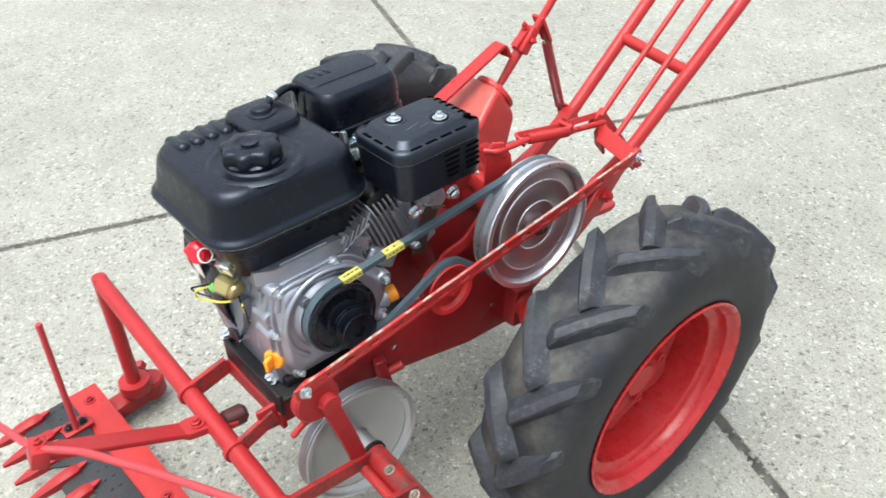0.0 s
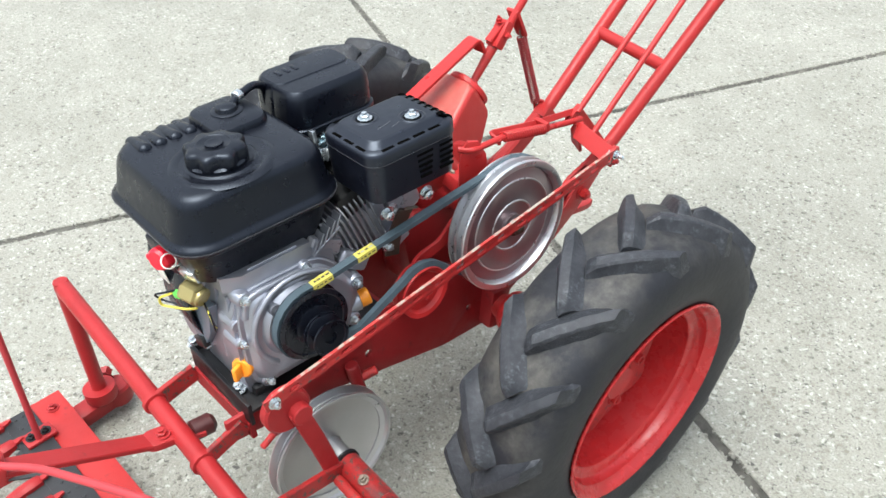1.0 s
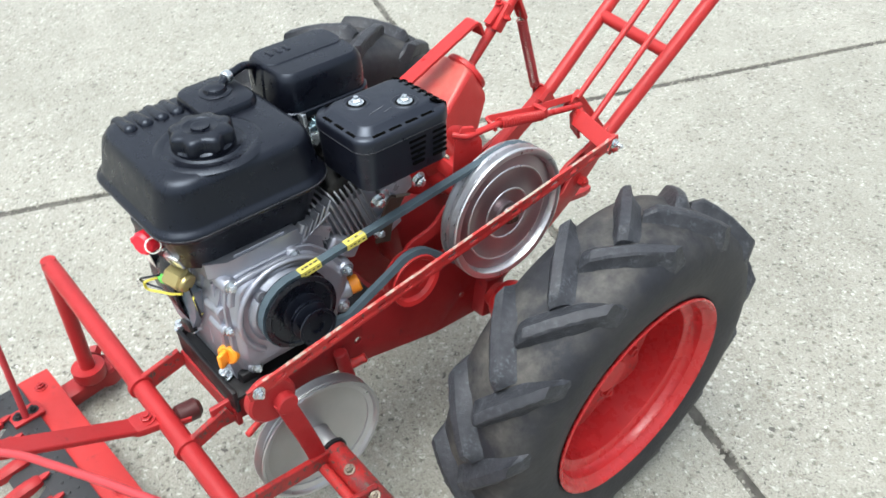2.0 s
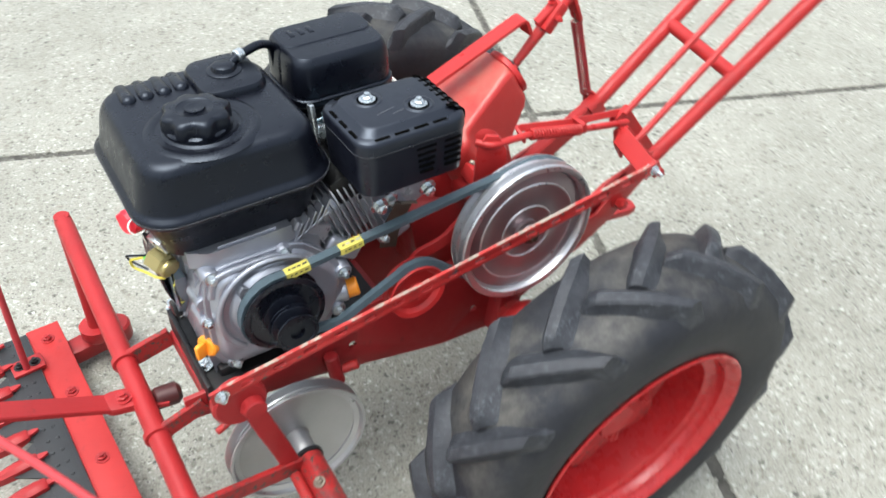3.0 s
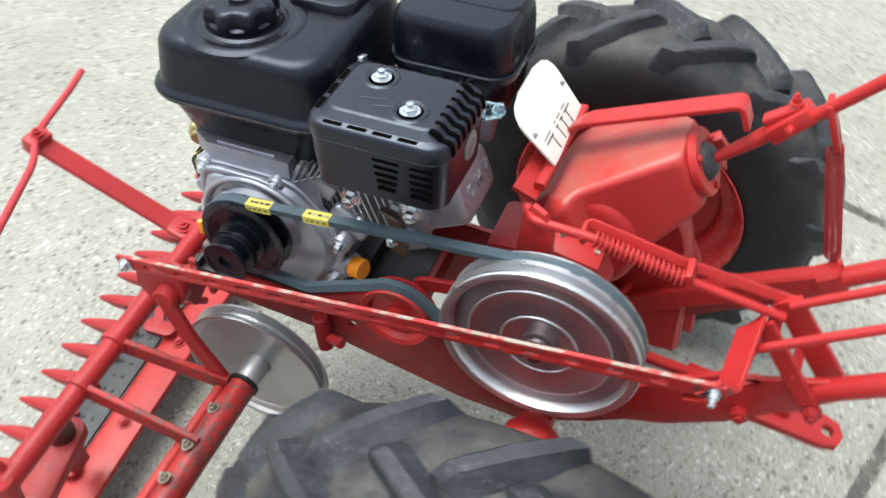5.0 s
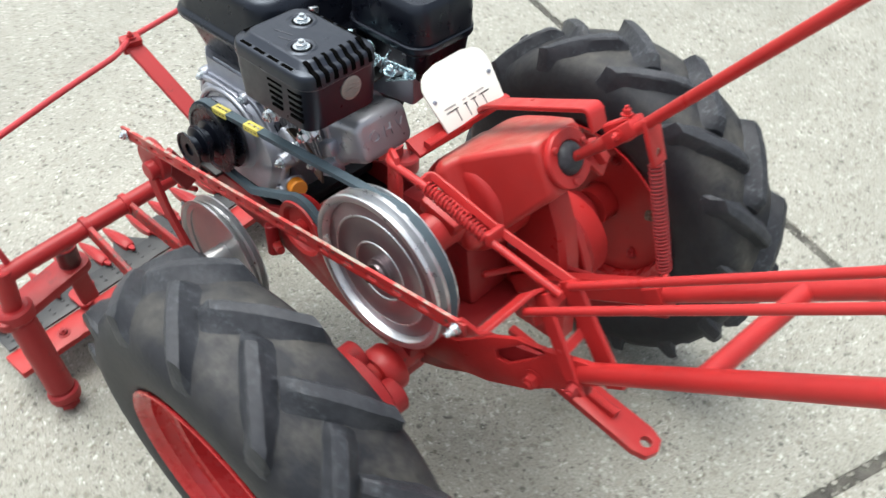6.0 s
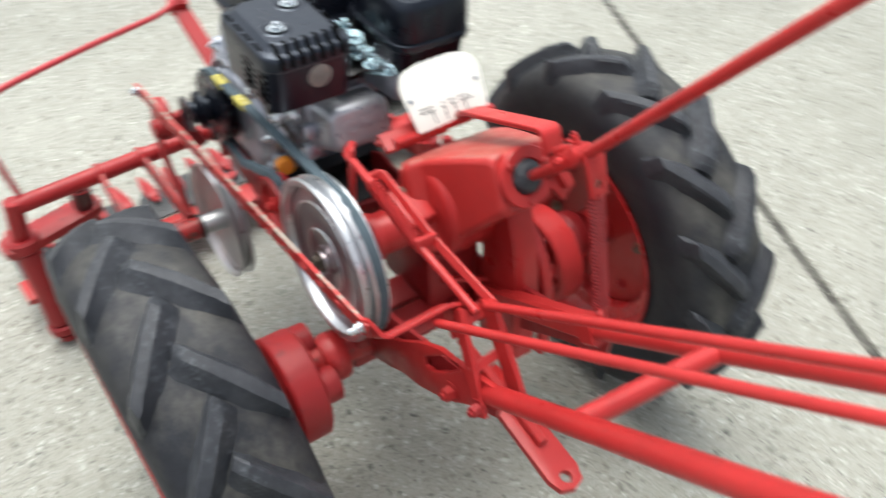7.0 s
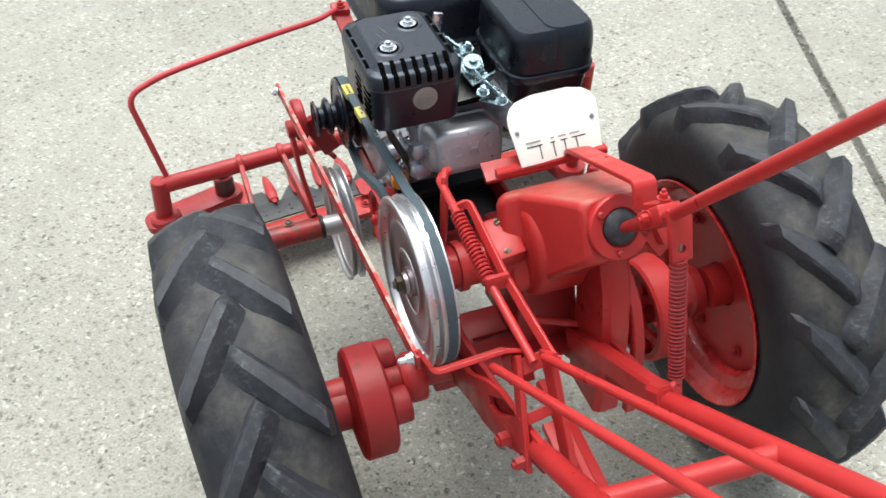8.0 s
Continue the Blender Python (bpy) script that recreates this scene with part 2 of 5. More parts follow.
def concrete_build(nt, bsdf):
    at = coords(nt)
    # a grid bent by noise gives the stones uneven outlines
    bend = add(nt, "ShaderNodeTexNoise", Scale=110.0, Detail=4.0)
    nt.links.new(at, bend.inputs["Vector"])
    shift = nt.nodes.new("ShaderNodeVectorMath")
    shift.operation = "MULTIPLY_ADD"
    shift.inputs[1].default_value = (0.016, 0.016, 0.0)
    nt.links.new(bend.outputs["Color"], shift.inputs[0])
    nt.links.new(at, shift.inputs[2])

    def times(a, b):
        m = nt.nodes.new("ShaderNodeMath")
        m.operation = "MULTIPLY"
        nt.links.new(a, m.inputs[0])
        nt.links.new(b, m.inputs[1])
        return m.outputs[0]

    col = ramp(nt, noise_at(nt, 240, 8, 0.8), [(0.32, (0.130, 0.126, 0.105)), (0.48, (0.285, 0.280, 0.240)), (0.64, (0.385, 0.380, 0.334))])
    worn = ramp(nt, noise_at(nt, 5.0, 5), [(0.36, (0.58,)), (0.58, (1.0,))])
    relief = []
    for scale, lo, hi, few, tones in ((78.0, 0.26, 0.50, 0.58, ((0.08, 0.078, 0.068), (0.17, 0.158, 0.126), (0.27, 0.258, 0.216), (0.48, 0.475, 0.43))),
                                      (135.0, 0.24, 0.50, 0.42, ((0.06, 0.06, 0.054), (0.14, 0.135, 0.110), (0.33, 0.325, 0.283), (0.57, 0.565, 0.52))),
                                      (260.0, 0.22, 0.50, 0.45, ((0.05, 0.05, 0.046), (0.16, 0.156, 0.134), (0.31, 0.303, 0.27), (0.53, 0.53, 0.495)))):
        vor = add(nt, "ShaderNodeTexVoronoi", Scale=scale, Randomness=1.0)
        nt.links.new(shift.outputs[0], vor.inputs["Vector"])
        sep = nt.nodes.new("ShaderNodeSeparateColor")
        nt.links.new(vor.outputs["Color"], sep.inputs["Color"])
        stone = ramp(nt, sep.outputs["Red"], [(0.02, tones[0]), (0.22, tones[1]), (0.62, tones[2]), (0.95, tones[3])])
        inside = ramp(nt, vor.outputs["Distance"], [(lo, (1,)), (hi, (0,))])
        pick = ramp(nt, sep.outputs["Blue"], [(few, (0,)), (few + 0.12, (1,))])
        fac = times(times(inside, pick), worn)
        relief.append(fac)
        col = mixed(nt, fac, col, stone)
    # open pores and dark grit
    pores = ramp(nt, noise_at(nt, 105, 3, 0.55), [(0.665, (0,)), (0.705, (0.85,))])
    col = mixed(nt, pores, col, (0.075, 0.072, 0.062))
    for scale, stops in ((1.3, [(0.35, (0.84, 0.84, 0.83)), (0.65, (1.0, 1.0, 1.0))]), (9.0, [(0.30, (0.86, 0.86, 0.85)), (0.62, (1.0, 1.0, 1.0))]), (5.0, [(0.235, (0.40, 0.39, 0.37)), (0.26, (1.0, 1.0, 1.0))])):
        stain = ramp(nt, noise_at(nt, scale, 5, 0.6), stops)
        mul = nt.nodes.new("ShaderNodeMix")
        mul.data_type, mul.blend_type = "RGBA", "MULTIPLY"
        mul.inputs[0].default_value = 1.0
        nt.links.new(col, mul.inputs[6])
        nt.links.new(stain, mul.inputs[7])
        col = mul.outputs[2]
    nt.links.new(col, bsdf.inputs["Base Color"])
    bsdf.inputs["Roughness"].default_value = 0.62
    bsdf.inputs["Specular IOR Level"].default_value = 0.5
    high = nt.nodes.new("ShaderNodeMath")
    high.operation = "ADD"
    nt.links.new(relief[1], high.inputs[0])
    nt.links.new(noise_at(nt, 300, 5), high.inputs[1])
    bumped(nt, bsdf, high.outputs[0], 0.5, 0.0018)


CONCRETE = material("exposed_aggregate_concrete", concrete_build)
SEALANT = plain("dirty_joint_filler", (0.105, 0.100, 0.086), 0.9, vary=0.5, scale=160, bump=0.8, depth=0.004)
GRIT = plain("mortar_crumbs", (0.22, 0.215, 0.185), 0.9, vary=0.6, scale=400)
SOIL = plain("dry_ground", (0.30, 0.28, 0.22), 0.95, vary=0.25, scale=20)


# ---- shapes ----
def mesh_of(bm, name, mat, smooth=35):
    bmesh.ops.recalc_face_normals(bm, faces=bm.faces)
    if smooth:
        for f in bm.faces:
            f.smooth = True
        lim = radians(smooth)
        for e in bm.edges:
            e.smooth = len(e.link_faces) == 2 and e.calc_face_angle(0) < lim
    me = bpy.data.meshes.new(name)
    bm.to_mesh(me)
    bm.free()
    me.materials.append(mat)
    return me


def part(name, bm, mat, parent=None, label="", smooth=35):
    ob = new(name, mesh_of(bm, name, mat, smooth))
    if parent is not None:
        ob.parent = parent
    if label:
        ob["label"] = label
    return ob


def thing(name, label, category, group="", at=(0, 0, 0)):
    ob = new(name)
    ob.location = at
    return tagged(ob, label, category, group)


def box(size, at=(0, 0, 0), rot=(0, 0, 0), bevel=0.0, seg=2, bm=None):
    own = bmesh.new()
    bmesh.ops.create_cube(own, size=1.0)
    bmesh.ops.scale(own, vec=size, verts=own.verts)
    if bevel:
        bmesh.ops.bevel(own, geom=own.edges[:], offset=bevel, segments=seg, affect="EDGES", profile=0.5)
    bmesh.ops.transform(own, matrix=pose(*at, *rot), verts=own.verts)
    return own if bm is None else join(bm, own)


def join(bm, other):
    me = bpy.data.meshes.new("tmp")
    other.to_mesh(me)
    other.free()
    bm.from_mesh(me)
    bpy.data.meshes.remove(me)
    return bm


def frame_to(a, b):
    """A matrix whose z axis runs from a to b, with its origin at a."""
    d = Vector(b) - Vector(a)
    return Matrix.Translation(a) @ d.to_track_quat("Z", "Y").to_matrix().to_4x4()


def lathe(profile, m=None, seg=40, close=False, bm=None):
    """Turns (radius, height) pairs round z."""
    own = bmesh.new()
    rings = []
    for r, h in profile:
        if r < 1e-6:
            rings.append([own.verts.new((0, 0, h))])
        else:
            rings.append([own.verts.new((r * math.cos(2 * math.pi * i / seg), r * math.sin(2 * math.pi * i / seg), h)) for i in range(seg)])
    pairs = list(zip(rings, rings[1:])) + ([(rings[-1], rings[0])] if close else [])
    for p, q in pairs:
        for i in range(seg):
            j = (i + 1) % seg
            if len(p) == 1 and len(q) == 1:
                continue
            if len(p) == 1:
                own.faces.new((p[0], q[i], q[j]))
            elif len(q) == 1:
                own.faces.new((p[i], p[j], q[0]))
            else:
                own.faces.new((p[i], p[j], q[j], q[i]))
    if m is not None:
        bmesh.ops.transform(own, matrix=m, verts=own.verts)
    return own if bm is None else join(bm, own)


def rod(a, b, r, seg=14, r2=None, bm=None, edge=0.0015):
    """A round bar from a to b with softened ends."""
    n = (Vector(b) - Vector(a)).length
    r2 = r if r2 is None else r2
    e = min(edge, r * 0.4, r2 * 0.4)
    return lathe([(0, 0), (r - e, 0), (r, e), (r2, n - e), (r2 - e, n), (0, n)], frame_to(a, b), seg, bm=bm)


def arc(points, radius, steps=5):
    """The polyline with its inner corners rounded."""
    pts = [Vector(p) for p in points]
    out = [pts[0]]
    for p, q, s in zip(pts, pts[1:], pts[2:]):
        k = min(radius, (q - p).length * 0.45, (s - q).length * 0.45)
        a, b = q + (p - q).normalized() * k, q + (s - q).normalized() * k
        for i in range(steps + 1):
            t = i / steps
            out.append(a * (1 - t) ** 2 + q * 2 * t * (1 - t) + b * t * t)
    return out + [pts[-1]]


def sweep(points, r, seg=12, bm=None, flat=None, cap=True):
    """A tube along points; flat=(width, thickness, up) makes it a flat bar."""
    own = bmesh.new()
    pts = [Vector(p) for p in points]
    rings, side = [], None
    for i, p in enumerate(pts):
        d = (pts[min(i + 1, len(pts) - 1)] - pts[max(i - 1, 0)]).normalized()
        if flat:
            up = Vector(flat[2])
            s = d.cross(up).normalized()
            u = s.cross(d).normalized()
        else:
            if side is None:
                side = d.cross(Vector((0, 0, 1)) if abs(d.z) < 0.9 else Vector((1, 0, 0))).normalized()
            s = (side - d * side.dot(d)).normalized()
            u = s.cross(d).normalized()
            side = s
        rr = r[i] if isinstance(r, (list, tuple)) else r
        if flat:
            w, h = flat[0] / 2, flat[1] / 2
            b = min(w, h) * 0.35
            ring = [(w - b, -h), (w, -h + b), (w, h - b), (w - b, h), (-w + b, h), (-w, h - b), (-w, -h + b), (-w + b, -h)]
            rings.append([own.verts.new(p + s * x + u * y) for x, y in ring])
        else:
            rings.append([own.verts.new(p + (s * math.cos(2 * math.pi * k / seg) + u * math.sin(2 * math.pi * k / seg)) * rr) for k in range(seg)])
    for a, b in zip(rings, rings[1:]):
        for k in range(len(a)):
            j = (k + 1) % len(a)
            own.faces.new((a[k], a[j], b[j], b[k]))
    if cap:
        own.faces.new(rings[0][::-1])
        own.faces.new(rings[-1])
    return own if bm is None else join(bm, own)


def bar(a, b, width, thick, up=(0, 0, 1), bm=None):
    return sweep([a, b], 0, flat=(width, thick, up), bm=bm)


def plate(outline, thick, m=None, bevel=0.0, holes=(), bm=None):
    """An outline in x, y made into a plate of that thickness along z (centred), with round holes (x, y, radius) or holes of an outline of their own cut through."""
    own = bmesh.new()
    edges = []

    def loop(pts):
        vs = [own.verts.new((x, y, -thick / 2)) for x, y in pts]
        for i in range(len(vs)):
            edges.append(own.edges.new((vs[i], vs[(i + 1) % len(vs)])))

    loop(outline)
    for hole in holes:
        if len(hole) > 3:
            loop(hole)
            continue
        hx, hy, hr = hole
        loop([(hx + hr * math.cos(2 * math.pi * i / 14), hy + hr * math.sin(2 * math.pi * i / 14)) for i in range(14)])
    fill = bmesh.ops.triangle_fill(own, use_beauty=True, use_dissolve=False, edges=edges)
    faces = [g for g in fill["geom"] if isinstance(g, bmesh.types.BMFace)]
    ext = bmesh.ops.extrude_face_region(own, geom=faces)
    bmesh.ops.translate(own, vec=(0, 0, thick), verts=[g for g in ext["geom"] if isinstance(g, bmesh.types.BMVert)])
    bmesh.ops.recalc_face_normals(own, faces=own.faces)
    if bevel:
        rim = [e for e in own.edges if len(e.link_faces) == 2 and e.calc_face_angle(0) > radians(60)]
        bmesh.ops.bevel(own, geom=rim, offset=bevel, segments=2, affect="EDGES", profile=0.5)
    if m is not None:
        bmesh.ops.transform(own, matrix=m, verts=own.verts)
    return own if bm is None else join(bm, own)


def rounded(w, h, r, steps=5):
    """A rounded rectangle's outline, w by h, about the origin."""
    out = []
    for cx, cy, a0 in ((w / 2 - r, h / 2 - r, 0), (-w / 2 + r, h / 2 - r, 90), (-w / 2 + r, -h / 2 + r, 180), (w / 2 - r, -h / 2 + r, 270)):
        for i in range(steps + 1):
            a = radians(a0 + 90 * i / steps)
            out.append((cx + r * math.cos(a), cy + r * math.sin(a)))
    return out


def loft(sections, m=None, bm=None, cap=True):
    """Joins outlines of equal count, each a list of 3D points, into one skin."""
    own = bmesh.new()
    rings = [[own.verts.new(p) for p in s] for s in sections]
    for a, b in zip(rings, rings[1:]):
        for k in range(len(a)):
            j = (k + 1) % len(a)
            own.faces.new((a[k], a[j], b[j], b[k]))
    if cap:
        own.faces.new(rings[0][::-1])
        own.faces.new(rings[-1])
    if m is not None:
        bmesh.ops.transform(own, matrix=m, verts=own.verts)
    return own if bm is None else join(bm, own)


def moulding(levels, steps=6):
    """A shell from levels of (z, width, depth, corner radius, x shift, y shift)."""
    return loft([[(x + sx, y + sy, z) for x, y in rounded(w, h, r, steps)] for z, w, h, r, sx, sy in levels])


def bolt(at, ahead, r, length=0.006, bm=None):
    """A hexagon head with a washer, facing along ahead."""
    m = frame_to(at, Vector(at) + Vector(ahead))
    own = lathe([(0, 0), (r * 1.45, 0), (r * 1.45, 0.0012), (r * 0.9, 0.0014)], m, 16)
    lathe([(r, 0.0012), (r, length - 0.001), (r * 0.8, length), (0, length)], m, 6, bm=own)
    lathe([(r * 0.5, length), (r * 0.5, length + 0.003), (0, length + 0.003)], m, 10, bm=own)
    return own if bm is None else join(bm, own)


def coil(a, b, radius, wire, turns, seg=10, bm=None, lead=True):
    """A helical spring from a to b."""
    m = frame_to(a, b)
    n = (Vector(b) - Vector(a)).length
    pts = [m @ Vector((radius * math.cos(2 * math.pi * i / seg), radius * math.sin(2 * math.pi * i / seg), n * i / (turns * seg))) for i in range(turns * seg + 1)]
    return sweep(pts, wire, 6, bm=bm)




def across(x, y, z):
    """A lathe's matrix whose z runs along the world's -x from x."""
    return Matrix.Translation((x, y, z)) @ Matrix.Rotation(radians(-90), 4, "Y")


def holder(parent, name, at=(0, 0, 0)):
    ob = new(name)
    ob.parent = parent
    ob.location = at
    return ob


# ---- ground: concrete slabs with sealed joints on a gently sloping drive ----
SLOPE_X, SLOPE_Y, LEVEL = 0.042, 0.010, -0.0335


def ground_z(x, y):
    return LEVEL + SLOPE_X * x + SLOPE_Y * y


def slab_matrix():
    up = Vector((-SLOPE_X, -SLOPE_Y, 1)).normalized()
    a = radians(-19.12)
    ahead = Vector((math.cos(a), math.sin(a), 0))
    ahead = (ahead - up * ahead.dot(up)).normalized()
    turn = Matrix((ahead, up.cross(ahead), up)).transposed().to_4x4()
    return Matrix.Translation((0.664, -0.608, ground_z(0.664, -0.608))) @ turn


ground = part("ground", box((400, 400, 0.2), (0, 0, -0.16)), SOIL, smooth=0)
ground.matrix_world = slab_matrix()
tagged(ground, "flat bare ground under the concrete drive", "ground", kind="structure")
pavement = tagged(new("pavement"), "weathered exposed-aggregate concrete drive with sealed joints", "pavement", kind="structure")
SLAB, JOINT = 3.2, 0.020
LEAN = radians(69.92 - -19.12)   # the joints were not laid quite square
SKEW = Matrix(((1, math.cos(LEAN), 0, 0), (0, math.sin(LEAN), 0, 0), (0, 0, 1, 0), (0, 0, 0, 1)))
slab_shape = box((SLAB - JOINT, SLAB - JOINT, 0.06), (0, 0, -0.03), bevel=0.0035, seg=2)
bmesh.ops.transform(slab_shape, matrix=SKEW.to_3x3().to_4x4(), verts=slab_shape.verts)
slab_mesh = mesh_of(slab_shape, "slab", CONCRETE, 0)
for i in range(-3, 3):
    for j in range(-3, 3):
        s = new("slab", slab_mesh)
        s.parent = pavement
        s.matrix_world = slab_matrix() @ Matrix.Translation(SKEW @ Vector(((i + 0.5) * SLAB, (j + 0.5) * SLAB, 0)))
fill = bmesh.new()
crumbs = bmesh.new()
for k in range(-1, 2):
    rnd = random.Random(k)
    for turn in (0, 90):
        m = slab_matrix() @ SKEW @ pose(0, 0, -0.0004 * (turn > 0), 0, 0, turn)
        pts = [(x * 0.03, k * SLAB + rnd.uniform(-0.0012, 0.0012), -0.0060 + rnd.uniform(-0.0016, 0.0016)) for x in range(int(-2 * SLAB / 0.03), int(2 * SLAB / 0.03))]
        strip = sweep(pts, 0, flat=(JOINT + 0.006, 0.006, (0, 0, 1)))
        bmesh.ops.transform(strip, matrix=m, verts=strip.verts)
        join(fill, strip)
        if k:
            continue
        # chipped edges: small flakes of mortar and grit along the joint
        for n in range(900):
            x = rnd.uniform(-2.6, 2.6)
            y = rnd.choice((-1, 1)) * (JOINT / 2 + rnd.uniform(-0.006, 0.0025))
            r = rnd.uniform(0.0012, 0.0042)
            c = m @ Vector((x, y, -0.0030))
            top = [crumbs.verts.new(c + Vector((r * rnd.uniform(0.7, 1.3) * math.cos(a), r * rnd.uniform(0.7, 1.3) * math.sin(a), 0.0032 + rnd.uniform(-0.0012, 0.0012)))) for a in (0.3, 1.5, 2.8, 4.0, 5.2)]
            base = [crumbs.verts.new(v.co * 1.0 + Vector((0, 0, -0.004))) for v in top]
            crumbs.faces.new(top)
            for i in range(5):
                crumbs.faces.new((base[i], base[(i + 1) % 5], top[(i + 1) % 5], top[i]))
part("joint_filler", fill, SEALANT, pavement, "grey crumbling joint filler")
tagged(part("joint_grit", crumbs, GRIT, pavement, smooth=0), "mortar crumbs along the joints", kind="stuff")

SIDE_UP = Matrix(((0, 0, 1, 0), (1, 0, 0, 0), (0, 1, 0, 0), (0, 0, 0, 1)))   # an outline in x, y stands up in y, z

# ---- two-wheel tractor ----
AXLE = Vector((0.02, -0.006, 0.2402))
LEAN_X, TOE = 0.030, -0.030   # the axle follows the slope of the drive and stands a little askew


def axle_at(x):
    return Vector((x, AXLE.y + TOE * (x - AXLE.x), AXLE.z + LEAN_X * (x - AXLE.x)))


tractor = thing("two_wheel_tractor", "restored red walk-behind tractor with lugged tyres and long handles", "tractor")


def build_wheel():
    wheel = new("wheel")
    half = [(0.150, 0.060), (0.1575, 0.0690), (0.170, 0.0745), (0.190, 0.0780), (0.212, 0.0785), (0.232, 0.0750), (0.2475, 0.0640), (0.2555, 0.0400), (0.2585, 0.0150)]
    tyre_profile = [(r, -x) for r, x in half] + [(r, x) for r, x in reversed(half)]
    turn = Matrix.Rotation(radians(90), 4, "Y")
    tyre = part("tyre", lathe(tyre_profile, turn, 96), RUBBER, wheel, "black agricultural tyre, dusty between the bars", 50)
    # one bar of the tread, from the crown to the shoulder
    for side in (1, -1):
        for kind in range(3):
            rnd = random.Random(kind * 7 + side)
            bm = bmesh.new()
            rings = []
            steps = 18
            for i in range(steps + 1):
                u = i / steps
                x = side * (-0.009 + 0.086 * u)
                ang = -radians(23) * u
                low = 0.2440 - 0.036 * max(0, (u - 0.55) / 0.45) ** 1.5
                top = 0.2655 - 0.012 * u * u + rnd.uniform(-0.0007, 0.0005)
                if u < 0.12:
                    top -= 0.010 * (1 - u / 0.12) ** 1.5
                if u > 0.91:
                    top += (low + 0.001 - top) * ((u - 0.91) / 0.09)
                low, top = 0.150 + (low - 0.150) * 1.095, 0.150 + (top - 0.150) * 1.095
                half_t = 0.0070 + 0.0030 * u
                lead, trail = half_t + 0.0085, half_t + 0.0230
                ring = []
                h = top - low
                for off, r in ((-trail, low), (-half_t - 0.0115, low + 0.42 * h), (-half_t - 0.0034, top - 0.24 * h), (-half_t + 0.0012, top - 0.03 * h), (0.0, top), (half_t - 0.0016, top - 0.02 * h), (half_t + 0.0012, top - 0.14 * h), (half_t + 0.0034, low + 0.46 * h), (lead, low)):
                    skew = 0.62 * (1 - u * u)
                    a = ang + ((0.78 + 0.22 * u * u) * off + rnd.uniform(-0.0009, 0.0009)) / 0.26
                    ring.append(bm.verts.new((x + side * skew * off + rnd.uniform(-0.0005, 0.0005), r * math.sin(a), r * math.cos(a))))
                rings.append(ring)
            for a, b in zip(rings, rings[1:]):
                for k in range(len(a) - 1):
                    bm.faces.new((a[k], a[k + 1], b[k + 1], b[k]))
            bm.faces.new(rings[0])
            bm.faces.new(rings[-1][::-1])
            lug_mesh = mesh_of(bm, "tread_bar", LUG_RUBBER, 27)
            for n in range(kind, 14, 3):
                lug = new("tread_bar", lug_mesh)
                lug.parent = wheel
                lug.matrix_basis = Matrix.Rotation(-radians(360 / 14 * n + (19 if side < 0 else 6.3)), 4, "X")
    rim_profile = [(0.150, -0.060), (0.157, -0.071), (0.1605, -0.0755), (0.1630, -0.0775), (0.1632, -0.0800), (0.1610, -0.0815), (0.1575, -0.0795), (0.1545, -0.0740), (0.1515, -0.0690), (0.1475, -0.0655), (0.1465, -0.0540), (0.1445, -0.0500),
                   (0.1405, -0.0480), (0.1330, -0.0465), (0.1300, -0.0440), (0.1290, -0.030), (0.1260, 0.0), (0.1250, 0.030), (0.1290, 0.044), (0.1445, 0.050), (0.1465, 0.054), (0.1515, 0.069), (0.1545, 0.074), (0.1610, 0.0815), (0.1632, 0.080), (0.157, 0.071), (0.150, 0.060)]
    rim_profile = [(r * 0.995, x * 0.95) for r, x in rim_profile]
    rim = part("rim", lathe(rim_profile, turn, 84), RED_GLOSS, wheel, "glossy red pressed-steel rim with stepped seat", 32)
    disc = part("wheel_disc", lathe([(0.1255, 0.022), (0.119, 0.026), (0.100, 0.024), (0.078, 0.018), (0.032, 0.018), (0.032, 0.012), (0.078, 0.012), (0.100, 0.017), (0.119, 0.019), (0.1255, 0.014)], turn, 60), RED, wheel, "dished red wheel disc", 40)
    lobes = []
    for k in range(60):
        a = 2 * math.pi * k / 60
        r = 0.088 + 0.018 * max(-0.55, math.cos(5 * a))
        lobes.append((r * math.cos(a), r * math.sin(a)))
    slots = [[(0.066 * math.cos(radians(72 * k + 4 + d)) + e, 0.066 * math.sin(radians(72 * k + 4 + d))) for d, e in ((-5, 0), (5, 0), (5, 0.006), (-5, 0.006))] for k in range(5)]
    bm = plate(lobes, 0.007, Matrix.Translation((0.002, 0, 0)) @ SIDE_UP, bevel=0.0012, holes=slots)
    part("disc_plate", bm, RED_WORN, wheel, "scuffed red centre plate with slots")
    for k in range(5):
        a = radians(72 * k + 38)
        part("wheel_bolt", bolt((-0.002, 0.060 * math.cos(a), 0.060 * math.sin(a)), (-1, 0, 0), 0.0085, 0.009), RED, wheel)
    part("hub", lathe([(0, -0.02), (0.026, -0.02), (0.028, -0.016), (0.030, 0.012), (0.030, 0.05), (0, 0.05)], turn, 28), RED, wheel)
    for k in range(6):
        a = radians(60 * k + 10)
        part("disc_bolt", bolt((0.0245, 0.096 * math.cos(a), 0.096 * math.sin(a)), (1, 0, 0), 0.0065, 0.008), OLD_STEEL if k % 3 == 0 else RED_DARK, wheel)
    return wheel


